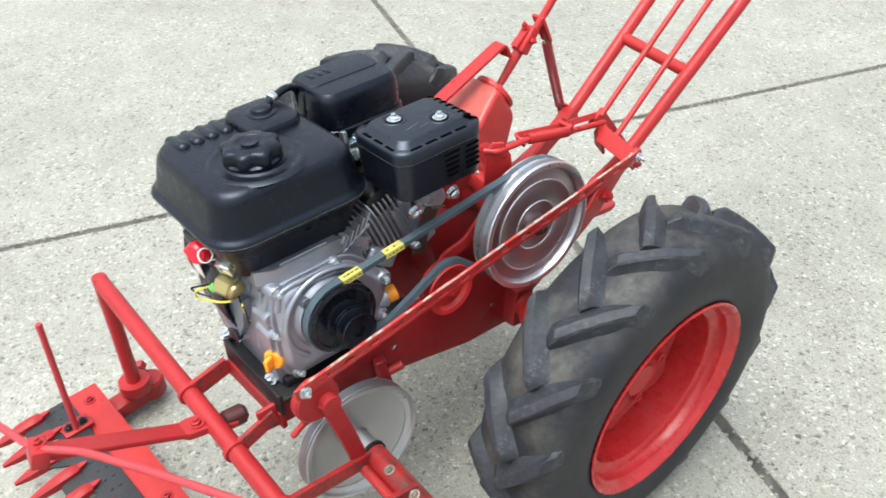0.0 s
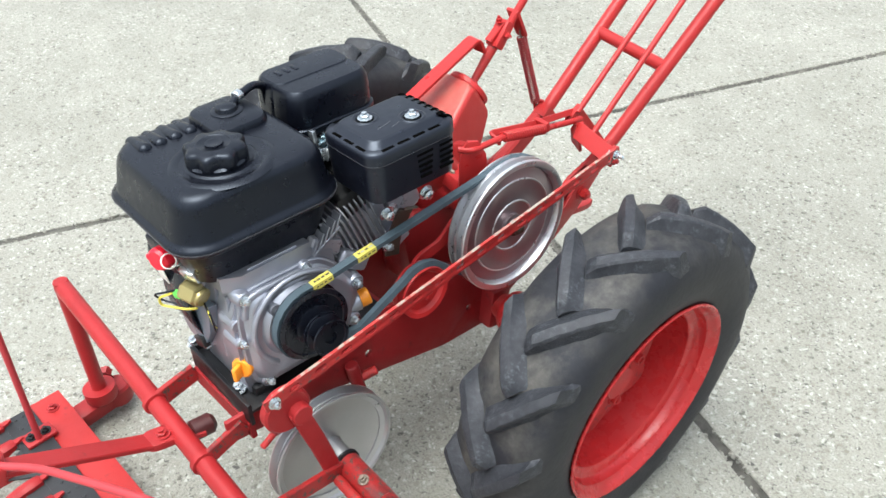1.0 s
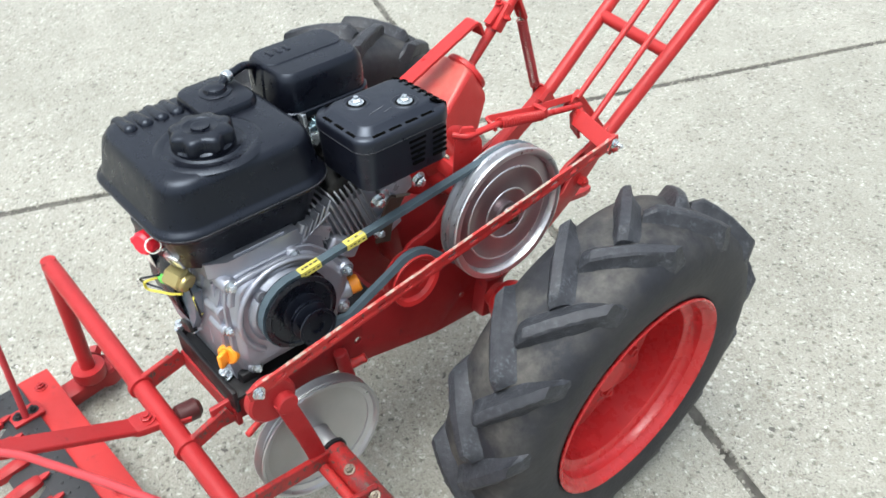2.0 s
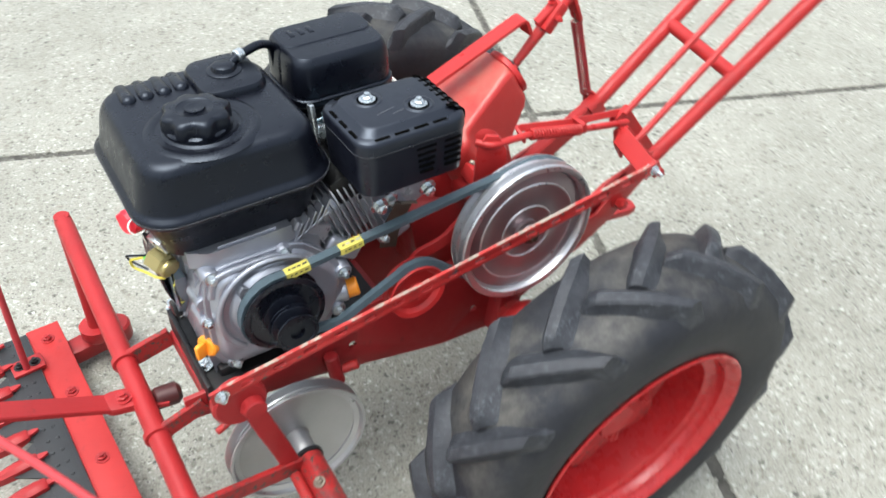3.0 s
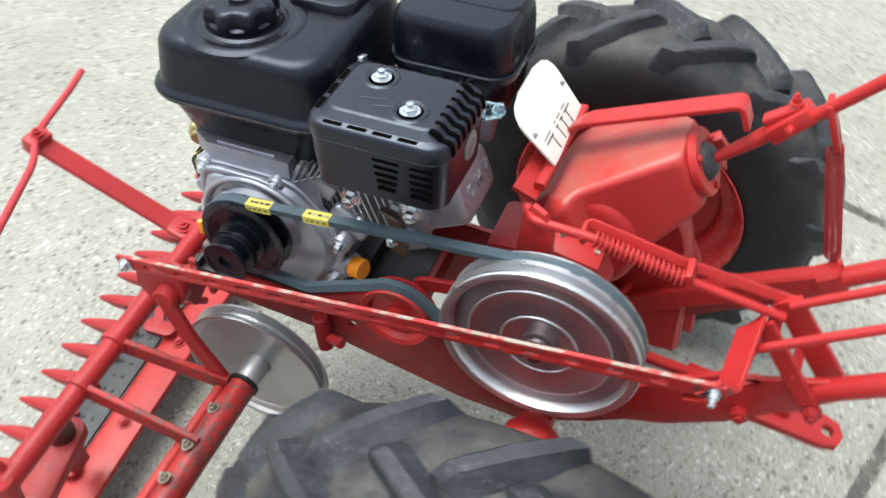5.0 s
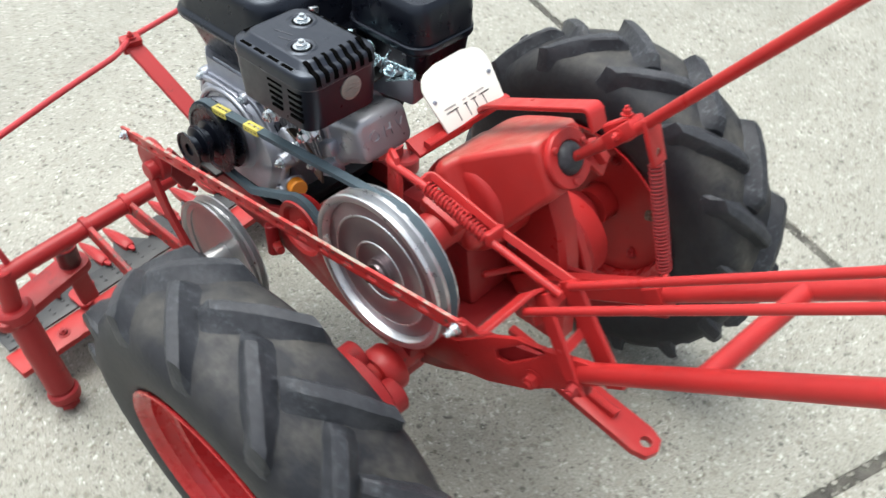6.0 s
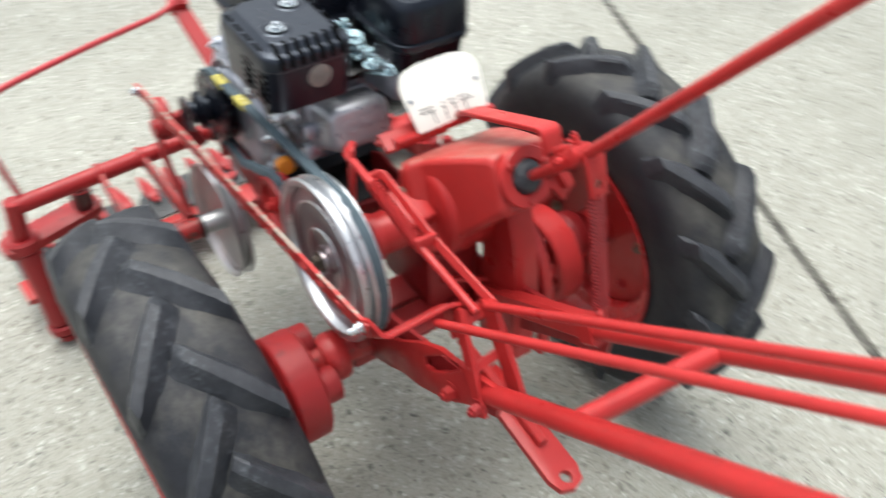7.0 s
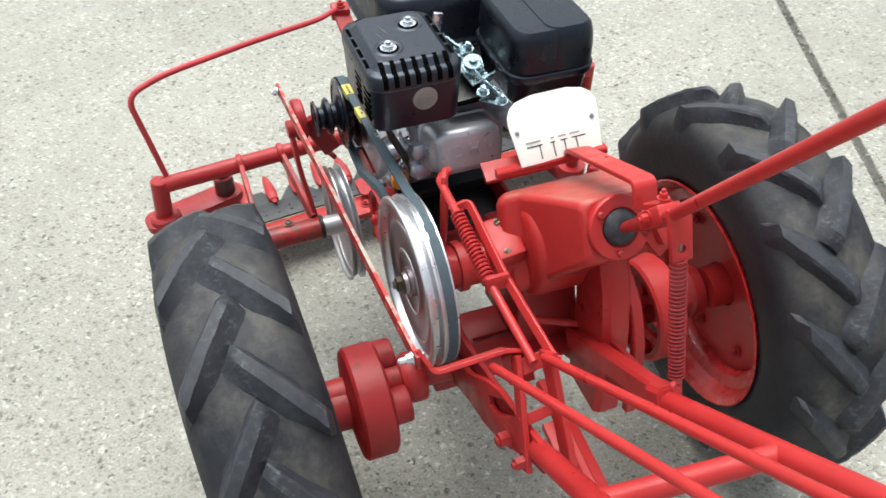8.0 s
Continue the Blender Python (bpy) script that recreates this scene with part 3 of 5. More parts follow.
wheel = build_wheel()
SLIM = Matrix.Diagonal((0.93, 1.012, 1.012, 1))   # the tyres are narrower than the usual size; both stand a little askew
wheel.parent = tractor
wheel.matrix_basis = Matrix.Translation((-0.3050, -0.0105, 0.2295)) @ Matrix.Rotation(0.022, 4, "Z") @ Matrix.Rotation(-0.078, 4, "Y") @ SLIM
wheel["label"] = "lugged tyre on a red rim"
copy_thing(wheel, Matrix.Translation((0.357, -0.0170, 0.2615)) @ Matrix.Rotation(-0.050, 4, "Z") @ Matrix.Rotation(-0.070, 4, "Y") @ Matrix.Rotation(radians(180), 4, "Z") @ Matrix.Rotation(radians(8), 4, "X") @ SLIM @ Matrix.Diagonal((1, 0.985, 0.985, 1)))


# ---- axle, frame and gearbox ----
part("axle_tube", rod(axle_at(-0.25), axle_at(0.31), 0.021, 22), RED_WORN, tractor, "red axle tube, paint worn")
bm = lathe([(0, 0), (0.070, 0), (0.075, 0.004), (0.075, 0.040), (0.071, 0.044), (0.030, 0.05), (0.030, 0.09), (0, 0.09)], across(-0.156, AXLE.y - 0.004, 0.2185), 40)
part("brake_drum", bm, RED_DARK, tractor, "red hub drum on the axle, darkened as shade")
for k in range(3):
    a = radians(120 * k + 40)
    lug_pos = (-0.133, AXLE.y + 0.042 * math.cos(a), 0.2240 + 0.042 * math.sin(a))
    part("drum_ear", rod(lug_pos, (-0.158, lug_pos[1], lug_pos[2]), 0.024, 18), RED_DARK, tractor)
bm = lathe([(0, 0), (0.032, 0), (0.034, 0.003), (0.034, 0.02), (0.028, 0.03), (0, 0.03)], across(-0.103, AXLE.y, axle_at(-0.105).z), 30)
part("axle_collar", bm, RED, tractor)

# side frame: a tapering plate under the engine and the pulleys
side = [(0.47, 0.300), (0.47, 0.262), (0.30, 0.246), (0.10, 0.200), (0.02, 0.195), (-0.06, 0.235), (-0.20, 0.330), (-0.27, 0.370), (-0.27, 0.405), (-0.18, 0.372), (-0.05, 0.330), (0.05, 0.330), (0.22, 0.338), (0.30, 0.300)]
for x in (-0.058, 0.098):
    part("frame_plate", plate(side if x < 0 else [(min(y, 0.436), z) for y, z in side], 0.007, Matrix.Translation((x, 0, 0)) @ SIDE_UP, bevel=0.0012, holes=((0.045, 0.245, 0.005), (0.24, 0.275, 0.006))), RED_DARK, tractor, "red frame side plate")
bm = box((0.148, 0.044, 0.008), (0.02, 0.0215, 0.2695), (4, 0, 0), 0.001)
box((0.148, 0.050, 0.008), (0.02, -0.033, 0.2657), (4, 0, 0), 0.001, bm=bm)
box((0.024, 0.02, 0.007), (-0.042, -0.005, 0.2675), (4, 0, 0), bm=bm)
box((0.072, 0.02, 0.007), (0.058, -0.005, 0.2675), (4, 0, 0), bm=bm)
part("cross_plate", bm, RED_DARK, tractor, "red frame cross plate")
bm = box((0.148, 0.012, 0.030), (0.02, 0.175, 0.285), bevel=0.001)
part("cross_plate", bm, RED_DARK, tractor)
part("engine_bed", box((0.15, 0.245, 0.008), (0.02, 0.300, 0.298), bevel=0.001), BLACK_PAINT, tractor, "black engine bed plate")
bm = box((0.158, 0.006, 0.036), (0.000, 0.4395, 0.308), bevel=0.001)
box((0.158, 0.045, 0.006), (0.000, 0.4165, 0.3125), bevel=0.001, bm=bm)
box((0.006, 0.045, 0.034), (0.078, 0.4165, 0.308), bevel=0.001, bm=bm)
part("front_channel", bm, BLACK_PAINT, tractor, "black steel channel under the engine front")

# gear case: a tapering casting along an axis that rises to the rear
CAP = Vector((0.090, -0.108, 0.522))
case_up = Vector((0, -0.866, 0.5))
CASE = Matrix.Translation(CAP) @ Matrix((Vector((1, 0, 0)), Vector((0, 0.5, 0.866)), case_up)).transposed().to_4x4()


def case_ring(s, x0, x1, v0, v1, r):
    return [CASE @ Vector((x + (x0 + x1) / 2 - CAP.x, y + (v0 + v1) / 2, s)) for x, y in rounded(x1 - x0, v1 - v0, r, 6)]


bm = loft([case_ring(-0.178, 0.030, 0.145, -0.078, 0.006, 0.020), case_ring(-0.168, 0.016, 0.155, -0.086, 0.020, 0.024), case_ring(-0.150, 0.006, 0.160, -0.090, 0.032, 0.026), case_ring(-0.138, 0.003, 0.160, -0.089, 0.035, 0.018),
           case_ring(-0.128, 0.004, 0.160, -0.086, 0.0355, 0.014), case_ring(-0.122, 0.010, 0.159, -0.083, 0.0355, 0.012), case_ring(-0.117, 0.020, 0.158, -0.080, 0.0355, 0.010), case_ring(-0.108, 0.0245, 0.157, -0.076, 0.0355, 0.009), case_ring(-0.060, 0.038, 0.146, -0.056, 0.0355, 0.009), case_ring(-0.018, 0.050, 0.134, -0.040, 0.0355, 0.011), case_ring(-0.011, 0.054, 0.130, -0.037, 0.034, 0.014), case_ring(-0.008, 0.058, 0.126, -0.033, 0.031, 0.016)])
gear_case = part("gear_case", bm, RED_DUSTY, tractor, "red cast gear case with a dusty top", 45)
gear_case.modifiers.new("even_shading", "WEIGHTED_NORMAL").keep_sharp = True
part("gear_case_end", lathe([(0, 0), (0.050, 0), (0.057, -0.0015), (0.0635, -0.006), (0.0655, -0.014), (0.0655, -0.09), (0, -0.09)], across(0.022, -0.001, 0.4235), 56), RED, tractor, "rounded end of the gear case", 50)
part("shaft_boss", lathe([(0, 0), (0.024, 0), (0.026, -0.003), (0.027, -0.096), (0.033, -0.106), (0.033, -0.118), (0, -0.118)], across(-0.088, 0, 0.412), 30), RED, tractor)
part("boss_ring", lathe([(0.026, 0), (0.031, 0.001), (0.031, 0.010), (0.026, 0.011)], across(-0.046, 0, 0.412), 26), RED, tractor)
bm = lathe([(0.019, 0), (0.034, 0), (0.0365, 0.003), (0.0365, 0.009), (0.035, 0.011), (0.0225, 0.011), (0.0205, 0.009), (0.019, 0)], CASE @ Matrix.Translation((0, 0, -0.010)), 36)
part("cap_flange", bm, RED, tractor, "round red flange round the lever")
bm = plate([(-0.012, -0.030), (0.012, -0.030), (0.014, 0.012), (-0.010, 0.012)], 0.008, CASE @ pose(0.034, -0.012, -0.003, 0, 0, 35), bevel=0.001)
part("flange_ear", bm, RED, tractor)
bm = plate([(-0.006, -0.014), (0.008, -0.014), (0.006, 0.020), (-0.006, 0.020)], 0.012, CASE @ pose(0.043, -0.014, 0.004, 0, 10, 20), bevel=0.001)
part("flange_ear", bm, RED, tractor)
part("lever_boot", lathe([(0.0215, 0), (0.0195, 0.008), (0.015, 0.0135), (0.009, 0.016), (0, 0.016)], CASE @ Matrix.Translation((0, 0, -0.006)), 26), LUG_RUBBER, tractor, "black rubber lever boot")
for a in (140, 262, 20):
    q = CASE @ Vector((0.0285 * math.cos(radians(a)), 0.0285 * math.sin(radians(a)), 0.0))
    part("flange_screw", rod(q, q + case_up * 0.0045, 0.0042, 12), RED_WORN, tractor)
# upright drive housing behind the frame
bm = loft([[(x, y + dy, z) for x, y in ((0.086, -0.112), (0.094, -0.118), (0.118, -0.118), (0.126, -0.105), (0.126, -0.045), (0.112, -0.034), (0.092, -0.034), (0.086, -0.044))] for z, dy in ((0.225, -0.016), (0.30, -0.012), (0.36, -0.006), (0.41, 0.006), (0.46, 0.03))])
part("drive_housing", bm, RED, tractor, "red cast drive housing")
bm = sweep(arc([(0.132, -0.062, 0.415), (0.132, -0.105, 0.385), (0.132, -0.132, 0.33), (0.132, -0.140, 0.225)], 0.04), 0, flat=(0.012, 0.016, (1, 0, 0)))
part("housing_flange", bm, RED, tractor, "edge flange of the drive housing")
# spoked drum near the other wheel
DRUM = Vector((0.0, -0.036, 0.282))
part("bull_ring", lathe([(0.060, 0), (0.068, 0), (0.071, 0.003), (0.071, 0.036), (0.068, 0.040), (0.060, 0.040)], across(0.226, DRUM.y, DRUM.z), 44, close=True), RED, tractor, "red ring-shaped drum beside the gear case")
for a in (100, 215, 330):
    e = radians(a)
    end = (0.200, DRUM.y + 0.062 * math.cos(e), DRUM.z + 0.062 * math.sin(e))
    mid = (0.192, DRUM.y + 0.026 * math.cos(e), DRUM.z + 0.026 * math.sin(e))
    bm = bar((0.190, DRUM.y, DRUM.z), mid, 0.018, 0.010, (1, 0, 0))
    for k in (-24, 24):
        f = radians(a + k)
        bar(mid, (0.200, DRUM.y + 0.063 * math.cos(f), DRUM.z + 0.063 * math.sin(f)), 0.013, 0.010, (1, 0, 0), bm=bm)
    part("drum_spoke", bm, RED, tractor)
part("drum_hub", rod((0.178, DRUM.y, DRUM.z), (0.215, DRUM.y, DRUM.z), 0.020, 20), RED_DARK, tractor)
part("lower_case", box((0.085, 0.120, 0.14), (0.062, 0.036, 0.330), (-8, 0, 0), 0.010), RED_DARK, tractor, "red lower half of the gear case")
part("link_rod", rod((0.030, -0.040, 0.330), (0.100, -0.064, 0.316), 0.0048, 12), RED, tractor, "thin red cross rod")
part("final_drive", lathe([(0, 0), (0.034, 0), (0.038, 0.004), (0.038, 0.02), (0.030, 0.03), (0.024, 0.10), (0, 0.10)], across(0.31, 0.0, axle_at(0.26).z), 36), RED_DARK, tractor, "red final drive casing, darkened as shade")

# big driven pulley with two grooves
def vee(r, x0, width, depth):
    h = width / 2
    return [(r, x0), (r, x0 + 0.0025), (r - depth, x0 + h * 0.7), (r - depth, x0 + width - h * 0.7), (r, x0 + width - 0.0025), (r, x0 + width)]


driven = holder(tractor, "driven_pulley", (-0.0880, -0.001, 0.408))
prof = vee(0.107, 0.0, 0.0140, 0.010) + vee(0.108, 0.0155, 0.0140, 0.010)
prof = [(0.094, 0.004)] + prof + [(0.1068, 0.0312), (0.1035, 0.0318), (0.0985, 0.0306), (0.0965, 0.0275), (0.0945, 0.020), (0.0935, 0.010), (0.094, 0.004)]
prof = [(r * 0.960, x * 1.04) for r, x in prof]
part("pulley_rim", lathe(prof, across(0, 0, 0), 80), SPUN_STEEL, driven, "silver double-groove rim", 30)
web = [(0.0960, 0.0215), (0.090, 0.0230), (0.081, 0.0232), (0.077, 0.0250), (0.073, 0.0250), (0.070, 0.0232), (0.048, 0.0225), (0.042, 0.0245), (0.037, 0.0245), (0.033, 0.0225), (0.014, 0.0215), (0.014, 0.0175), (0.046, 0.0175), (0.0960, 0.0175)]
part("pulley_web", lathe([(r * 0.962, x * 1.04) for r, x in web], across(0, 0, 0), 64), PULLEY_WEB, driven, "brownish pressed-steel web", 40)
for r in (0.0735, 0.0392):
    part("web_ring", lathe([(r - 0.0018, 0.0250), (r - 0.0012, 0.0264), (r, 0.0268), (r + 0.0012, 0.0264), (r + 0.0018, 0.0250)], across(0, 0, 0), 72), SPUN_STEEL, driven, "bright pressed ring", 60)
part("hub_nut", bolt((-0.033, 0, 0), (-1, 0, 0), 0.0095, 0.009), GREASY_STEEL, driven, "dark greasy nut")
part("pulley_hub", lathe([(0, 0.0325), (0.012, 0.0325), (0.013, 0.0285), (0.018, 0.0275), (0.019, 0.0165), (0.020, 0), (0, 0)], across(0, 0, 0), 24), PULLEY_WEB, driven, "dull steel hub")

# idler pulley on its arm
idler = holder(tractor, "idler_pulley", (-0.080, 0.161, 0.3680))
part("pulley_rim", lathe([(0.026, 0.0), (0.040, 0), (0.041, 0.003), (0.035, 0.006), (0.035, 0.020), (0.041, 0.023), (0.040, 0.026), (0.034, 0.024), (0.030, 0.018), (0.012, 0.018), (0.012, 0.024), (0, 0.024)], across(0, 0, 0), 40), RED, idler, "flat-faced red idler")
part("pulley_hub", bolt((-0.024, 0, 0), (-1, 0, 0), 0.008, 0.008), RED, idler)
bm = sweep(arc([(-0.070, 0.155, 0.366), (-0.070, 0.145, 0.398), (-0.070, 0.10, 0.405), (-0.070, 0.07, 0.43)], 0.012), 0, flat=(0.018, 0.006, (1, 0, 0)))
part("idler_arm", bm, RED, tractor, "bent red idler arm")

# small clamp rods under the frame
part("clamp_rod", rod((-0.070, 0.279, 0.250), (-0.084, 0.244, 0.262), 0.007, 14), RED_WORN, tractor, "red clamp rod under the frame")
part("clamp_rod", rod((-0.072, 0.278, 0.285), (-0.076, 0.272, 0.235), 0.010, 14), RED_DARK, tractor)
part("axle_bracket", box((0.05, 0.04, 0.07), (-0.062, 0.0, 0.232), (10, 0, 0), 0.006), RED_DARK, tractor)
part("boss_nut", bolt((0.003, 0.012, 0.450), (-0.4, 0.2, 1), 0.0050, 0.007), OLD_STEEL, tractor)
part("boss_nut", bolt((0.001, -0.026, 0.440), (-0.6, -0.2, 1), 0.0045, 0.006), OLD_STEEL, tractor)
part("boss_clamp", box((0.044, 0.058, 0.024), (0.000, -0.004, 0.438), (14, -8, 0), 0.004), RED, tractor, "red split clamp on the shaft boss")


# ---- handles, levers and rods ----
NEAR_A, NEAR_B = Vector((-0.066, -0.262, 0.406)), Vector((-0.107, -0.60, 0.702))
FAR_A, FAR_B = Vector((0.072, -0.262, 0.424)), Vector((0.085, -0.60, 0.669))


def beyond(a, b, n):
    return a + (b - a).normalized() * n


for a, b in ((NEAR_A, NEAR_B), (FAR_A, FAR_B)):
    part("handle_tube", rod(beyond(a, b, 0.0), beyond(a, b, 1.05), 0.0114, 24), RED, tractor, "long red handle tube")
cross_n, cross_f = beyond(NEAR_A, NEAR_B, 0.165), beyond(FAR_A, FAR_B, 0.175)
part("handle_brace", rod(cross_n, cross_f, 0.0106, 20), RED, tractor, "red brace between the handles")
# curved foot plates of the handle tubes down to the frame
FOOT = [(-0.02, 0.282), (-0.02, 0.248), (-0.07, 0.262), (-0.14, 0.288), (-0.195, 0.322), (-0.252, 0.374), (-0.300, 0.422), (-0.288, 0.434), (-0.262, 0.424), (-0.215, 0.404), (-0.175, 0.392), (-0.140, 0.368), (-0.090, 0.322)]
for x, a in ((-0.0665, NEAR_A), (0.1065, FAR_A)):
    if x > 0:
        sleeve = beyond(FAR_A, FAR_B, 0.012)
        part("handle_foot", bar((0.0880, -0.055, 0.288), sleeve, 0.020, 0.030, (0, 0.5, 0.87)), RED, tractor, "red flat foot of the handle")
        part("foot_collar", bar(beyond(FAR_A, FAR_B, -0.012), beyond(FAR_A, FAR_B, 0.010), 0.027, 0.034, (0, 0.5, 0.87)), RED, tractor)
        continue
    bm = plate(FOOT, 0.007, Matrix.Translation((x, 0, 0)) @ SIDE_UP, bevel=0.001, holes=([(-0.146, 0.350), (-0.150, 0.338), (-0.166, 0.342), (-0.194, 0.372), (-0.214, 0.398), (-0.210, 0.404), (-0.186, 0.392)],) if x < 0 else ())
    part("handle_foot", bm, RED, tractor, "curved red foot plate joining the handle to the frame")
    part("handle_bolt", bolt((x - 0.004, -0.205, 0.350), (-1, 0, 0), 0.009, 0.012), RED, tractor)
# drawbar with its pin hole
bm = plate([(-0.02, 0.0), (-0.022, -0.16), (-0.016, -0.178), (0, -0.184), (0.016, -0.178), (0.022, -0.16), (0.02, 0.0)], 0.011, Matrix.Translation((0.022, -0.150, 0.262)) @ Matrix.Rotation(radians(8), 4, "X"), bevel=0.001, holes=((0, -0.166, 0.0075),))
part("drawbar", bm, RED, tractor, "red drawbar with a pin hole")
part("drawbar_rib", bar((0.022, -0.10, 0.278), (0.022, -0.27, 0.256), 0.012, 0.012), RED, tractor)

# clutch post: two upright straps, close at the top and spread below
part("clutch_strap", bar((-0.079, -0.268, 0.384), (-0.066, -0.196, 0.476), 0.006, 0.018, (0, -0.8, 0.6)), RED, tractor, "flat red clutch strap")
part("clutch_strap", bar((-0.040, -0.290, 0.382), (-0.040, -0.211, 0.488), 0.007, 0.026, (0, -0.75, 0.65)), RED, tractor, "wide flat red clutch strap")
part("strap_web", bar((-0.076, -0.238, 0.424), (-0.040, -0.238, 0.432), 0.011, 0.004, (0, -0.6, 0.7)), RED, tractor)
part("strap_web", bar((-0.068, -0.206, 0.466), (-0.040, -0.206, 0.472), 0.016, 0.004, (0, -0.6, 0.7)), RED, tractor)
part("strap_bolt", bolt((-0.036, -0.207, 0.472), (0.8, -0.5, 0.2), 0.006, 0.010), RED, tractor)
part("strap_bolt", bolt((-0.079, -0.262, 0.393), (-1, -0.1, 0), 0.007, 0.012), RED_DARK, tractor)
# bent bracket from the perforated rod to the straps
bm = sweep(arc([(-0.160, -0.160, 0.480), (-0.147, -0.178, 0.460), (-0.066, -0.186, 0.476), (-0.058, -0.200, 0.436)], 0.012), 0, flat=(0.027, 0.005, (0, 0.72, 0.69)))
part("link_bracket", bm, RED, tractor, "bent red link bracket")
# spring-loaded clutch rod and its yoke
POST = Vector((-0.061, 0.029, 0.520))
pn = Vector((-0.9, 0.42, 0)).normalized()
px = Vector((-pn.y, pn.x, 0))
PPM = Matrix.Translation((-0.060, 0.026, 0.505)) @ Matrix((px, Vector((0, 0, 1)), pn)).transposed().to_4x4()
bm = plate([(-0.024, -0.07), (0.024, -0.07), (0.021, 0.010), (0.010, 0.032), (-0.006, 0.034), (-0.017, 0.016)], 0.006, PPM, bevel=0.001)
part("spring_post", bm, RED, tractor, "red post holding the spring rod")
S1, S2 = Vector((-0.066, -0.030, 0.524)), Vector((-0.063, -0.118, 0.501))
rod_end = Vector((-0.054, -0.212, 0.478))
part("clutch_rod", sweep(arc([POST + Vector((0.012, 0.012, 0.006)), POST + Vector((-0.004, 0.0, 0.006)), S1, S2, rod_end], 0.006), 0.0048, 12), RED, tractor, "thin red spring rod")
part("coil_spring", coil(S1, S2, 0.0070, 0.0015, 18), RED, tractor, "red-painted coil spring")
side_v = Vector((0.017, 0, 0.003))
bm = sweep(arc([S1 + Vector((-0.004, 0.010, -0.004)), S1 + side_v + Vector((0, 0.010, 0.0)), S2 + side_v, rod_end + Vector((0.018, -0.004, 0.006))], 0.008), 0, flat=(0.0045, 0.010, (0.45, 0.25, 1)))
part("spring_yoke", bm, RED, tractor, "flat red yoke over the spring")
part("yoke_end", box((0.026, 0.007, 0.016), (S2.x + 0.007, S2.y - 0.004, S2.z + 0.003), (-15, 0, 0), 0.0015), RED, tractor)
# two long control rods
for a, b in (((-0.0445, -0.214, 0.4845), (-0.040, -0.50, 0.701)), ((-0.0907, -0.195, 0.4675), (-0.083, -0.50, 0.694))):
    part("control_rod", rod(a, beyond(Vector(a), Vector(b), 1.0), 0.0048, 12), RED, tractor, "thin red control rod")
# gear lever with its clamp
L0, L1 = Vector((0.082, -0.182, 0.597)), Vector((0.022, -0.506, 1.006))
part("lever_stem", rod(CAP + case_up * 0.004, L0 + Vector((0.006, 0.006, -0.004)), 0.0058, 14, 0.0098), RED_WORN, tractor)
ld = (L1 - L0).normalized()
part("gear_lever", rod(L0 - ld * 0.012, L0 + ld * 0.95, 0.0064, 18), RED, tractor, "long red gear lever")
part("lever_clamp", box((0.026, 0.018, 0.046), (0.086, -0.172, 0.592), (40, 0, 0), 0.003), RED, tractor, "red clamp block")
part("clamp_bolt", bolt((0.073, -0.172, 0.594), (-1, 0, 0), 0.0048, 0.008), RED, tractor)
part("clamp_bolt", bolt((0.086, -0.171, 0.613), (0, 0.2, 1), 0.0044, 0.007), RED, tractor)
part("clamp_arm", bar((0.089, -0.150, 0.585), (0.086, -0.178, 0.610), 0.014, 0.010, (0, 0.7, 0.7)), RED, tractor)
bm = plate([(-0.011, -0.032), (0.011, -0.032), (0.0125, 0.02), (-0.0125, 0.02)], 0.006, Matrix.Translation((0.084, -0.206, 0.606)) @ Euler((radians(66), 0, 0)).to_matrix().to_4x4(), bevel=0.001, holes=((0, -0.020, 0.0040),))
part("lever_lug", bm, RED, tractor, "red lug with a spring hole")
SP0, SP1 = Vector((0.083, -0.214, 0.584)), Vector((0.086, -0.258, 0.432))
part("return_spring", coil(SP0 + (SP1 - SP0) * 0.05, SP0 + (SP1 - SP0) * 0.92, 0.0075, 0.0014, 30), RED_DARK, tractor, "long red return spring, darkened as shade")
part("spring_hook", sweep([SP0 + Vector((0, 0, 0.010)), SP0, SP0 + (SP1 - SP0) * 0.07], 0.002, 8), OLD_STEEL, tractor)
part("spring_hook", sweep([SP0 + (SP1 - SP0) * 0.91, SP1], 0.002, 8), OLD_STEEL, tractor)
part("spring_eye", plate(rounded(0.020, 0.040, 0.006), 0.005, pose(0.084, -0.262, 0.428, 78, 0, 30), bevel=0.001, holes=((0, 0.010, 0.004),)), RED, tractor)
# flat guide bar over the gear case, and the plate stand
bm = sweep(arc([(0.108, 0.036, 0.514), (0.104, 0.024, 0.528), (0.094, -0.126, 0.598), (0.094, -0.136, 0.574)], 0.008), 0, flat=(0.026, 0.006, (0, 0.2, 1)))
part("guide_bar", bm, RED, tractor, "flat red bar over the gear case")
part("plate_stand", bar((0.012, 0.045, 0.500), (0.150, 0.037, 0.509), 0.012, 0.010), RED, tractor, "red strip carrying the shift plate")
part("rear_engine_bracket", bar((0.001, 0.058, 0.494), (0.085, 0.050, 0.502), 0.028, 0.006, (0, -0.35, 1)), RED, tractor, "red flat bracket behind the engine")

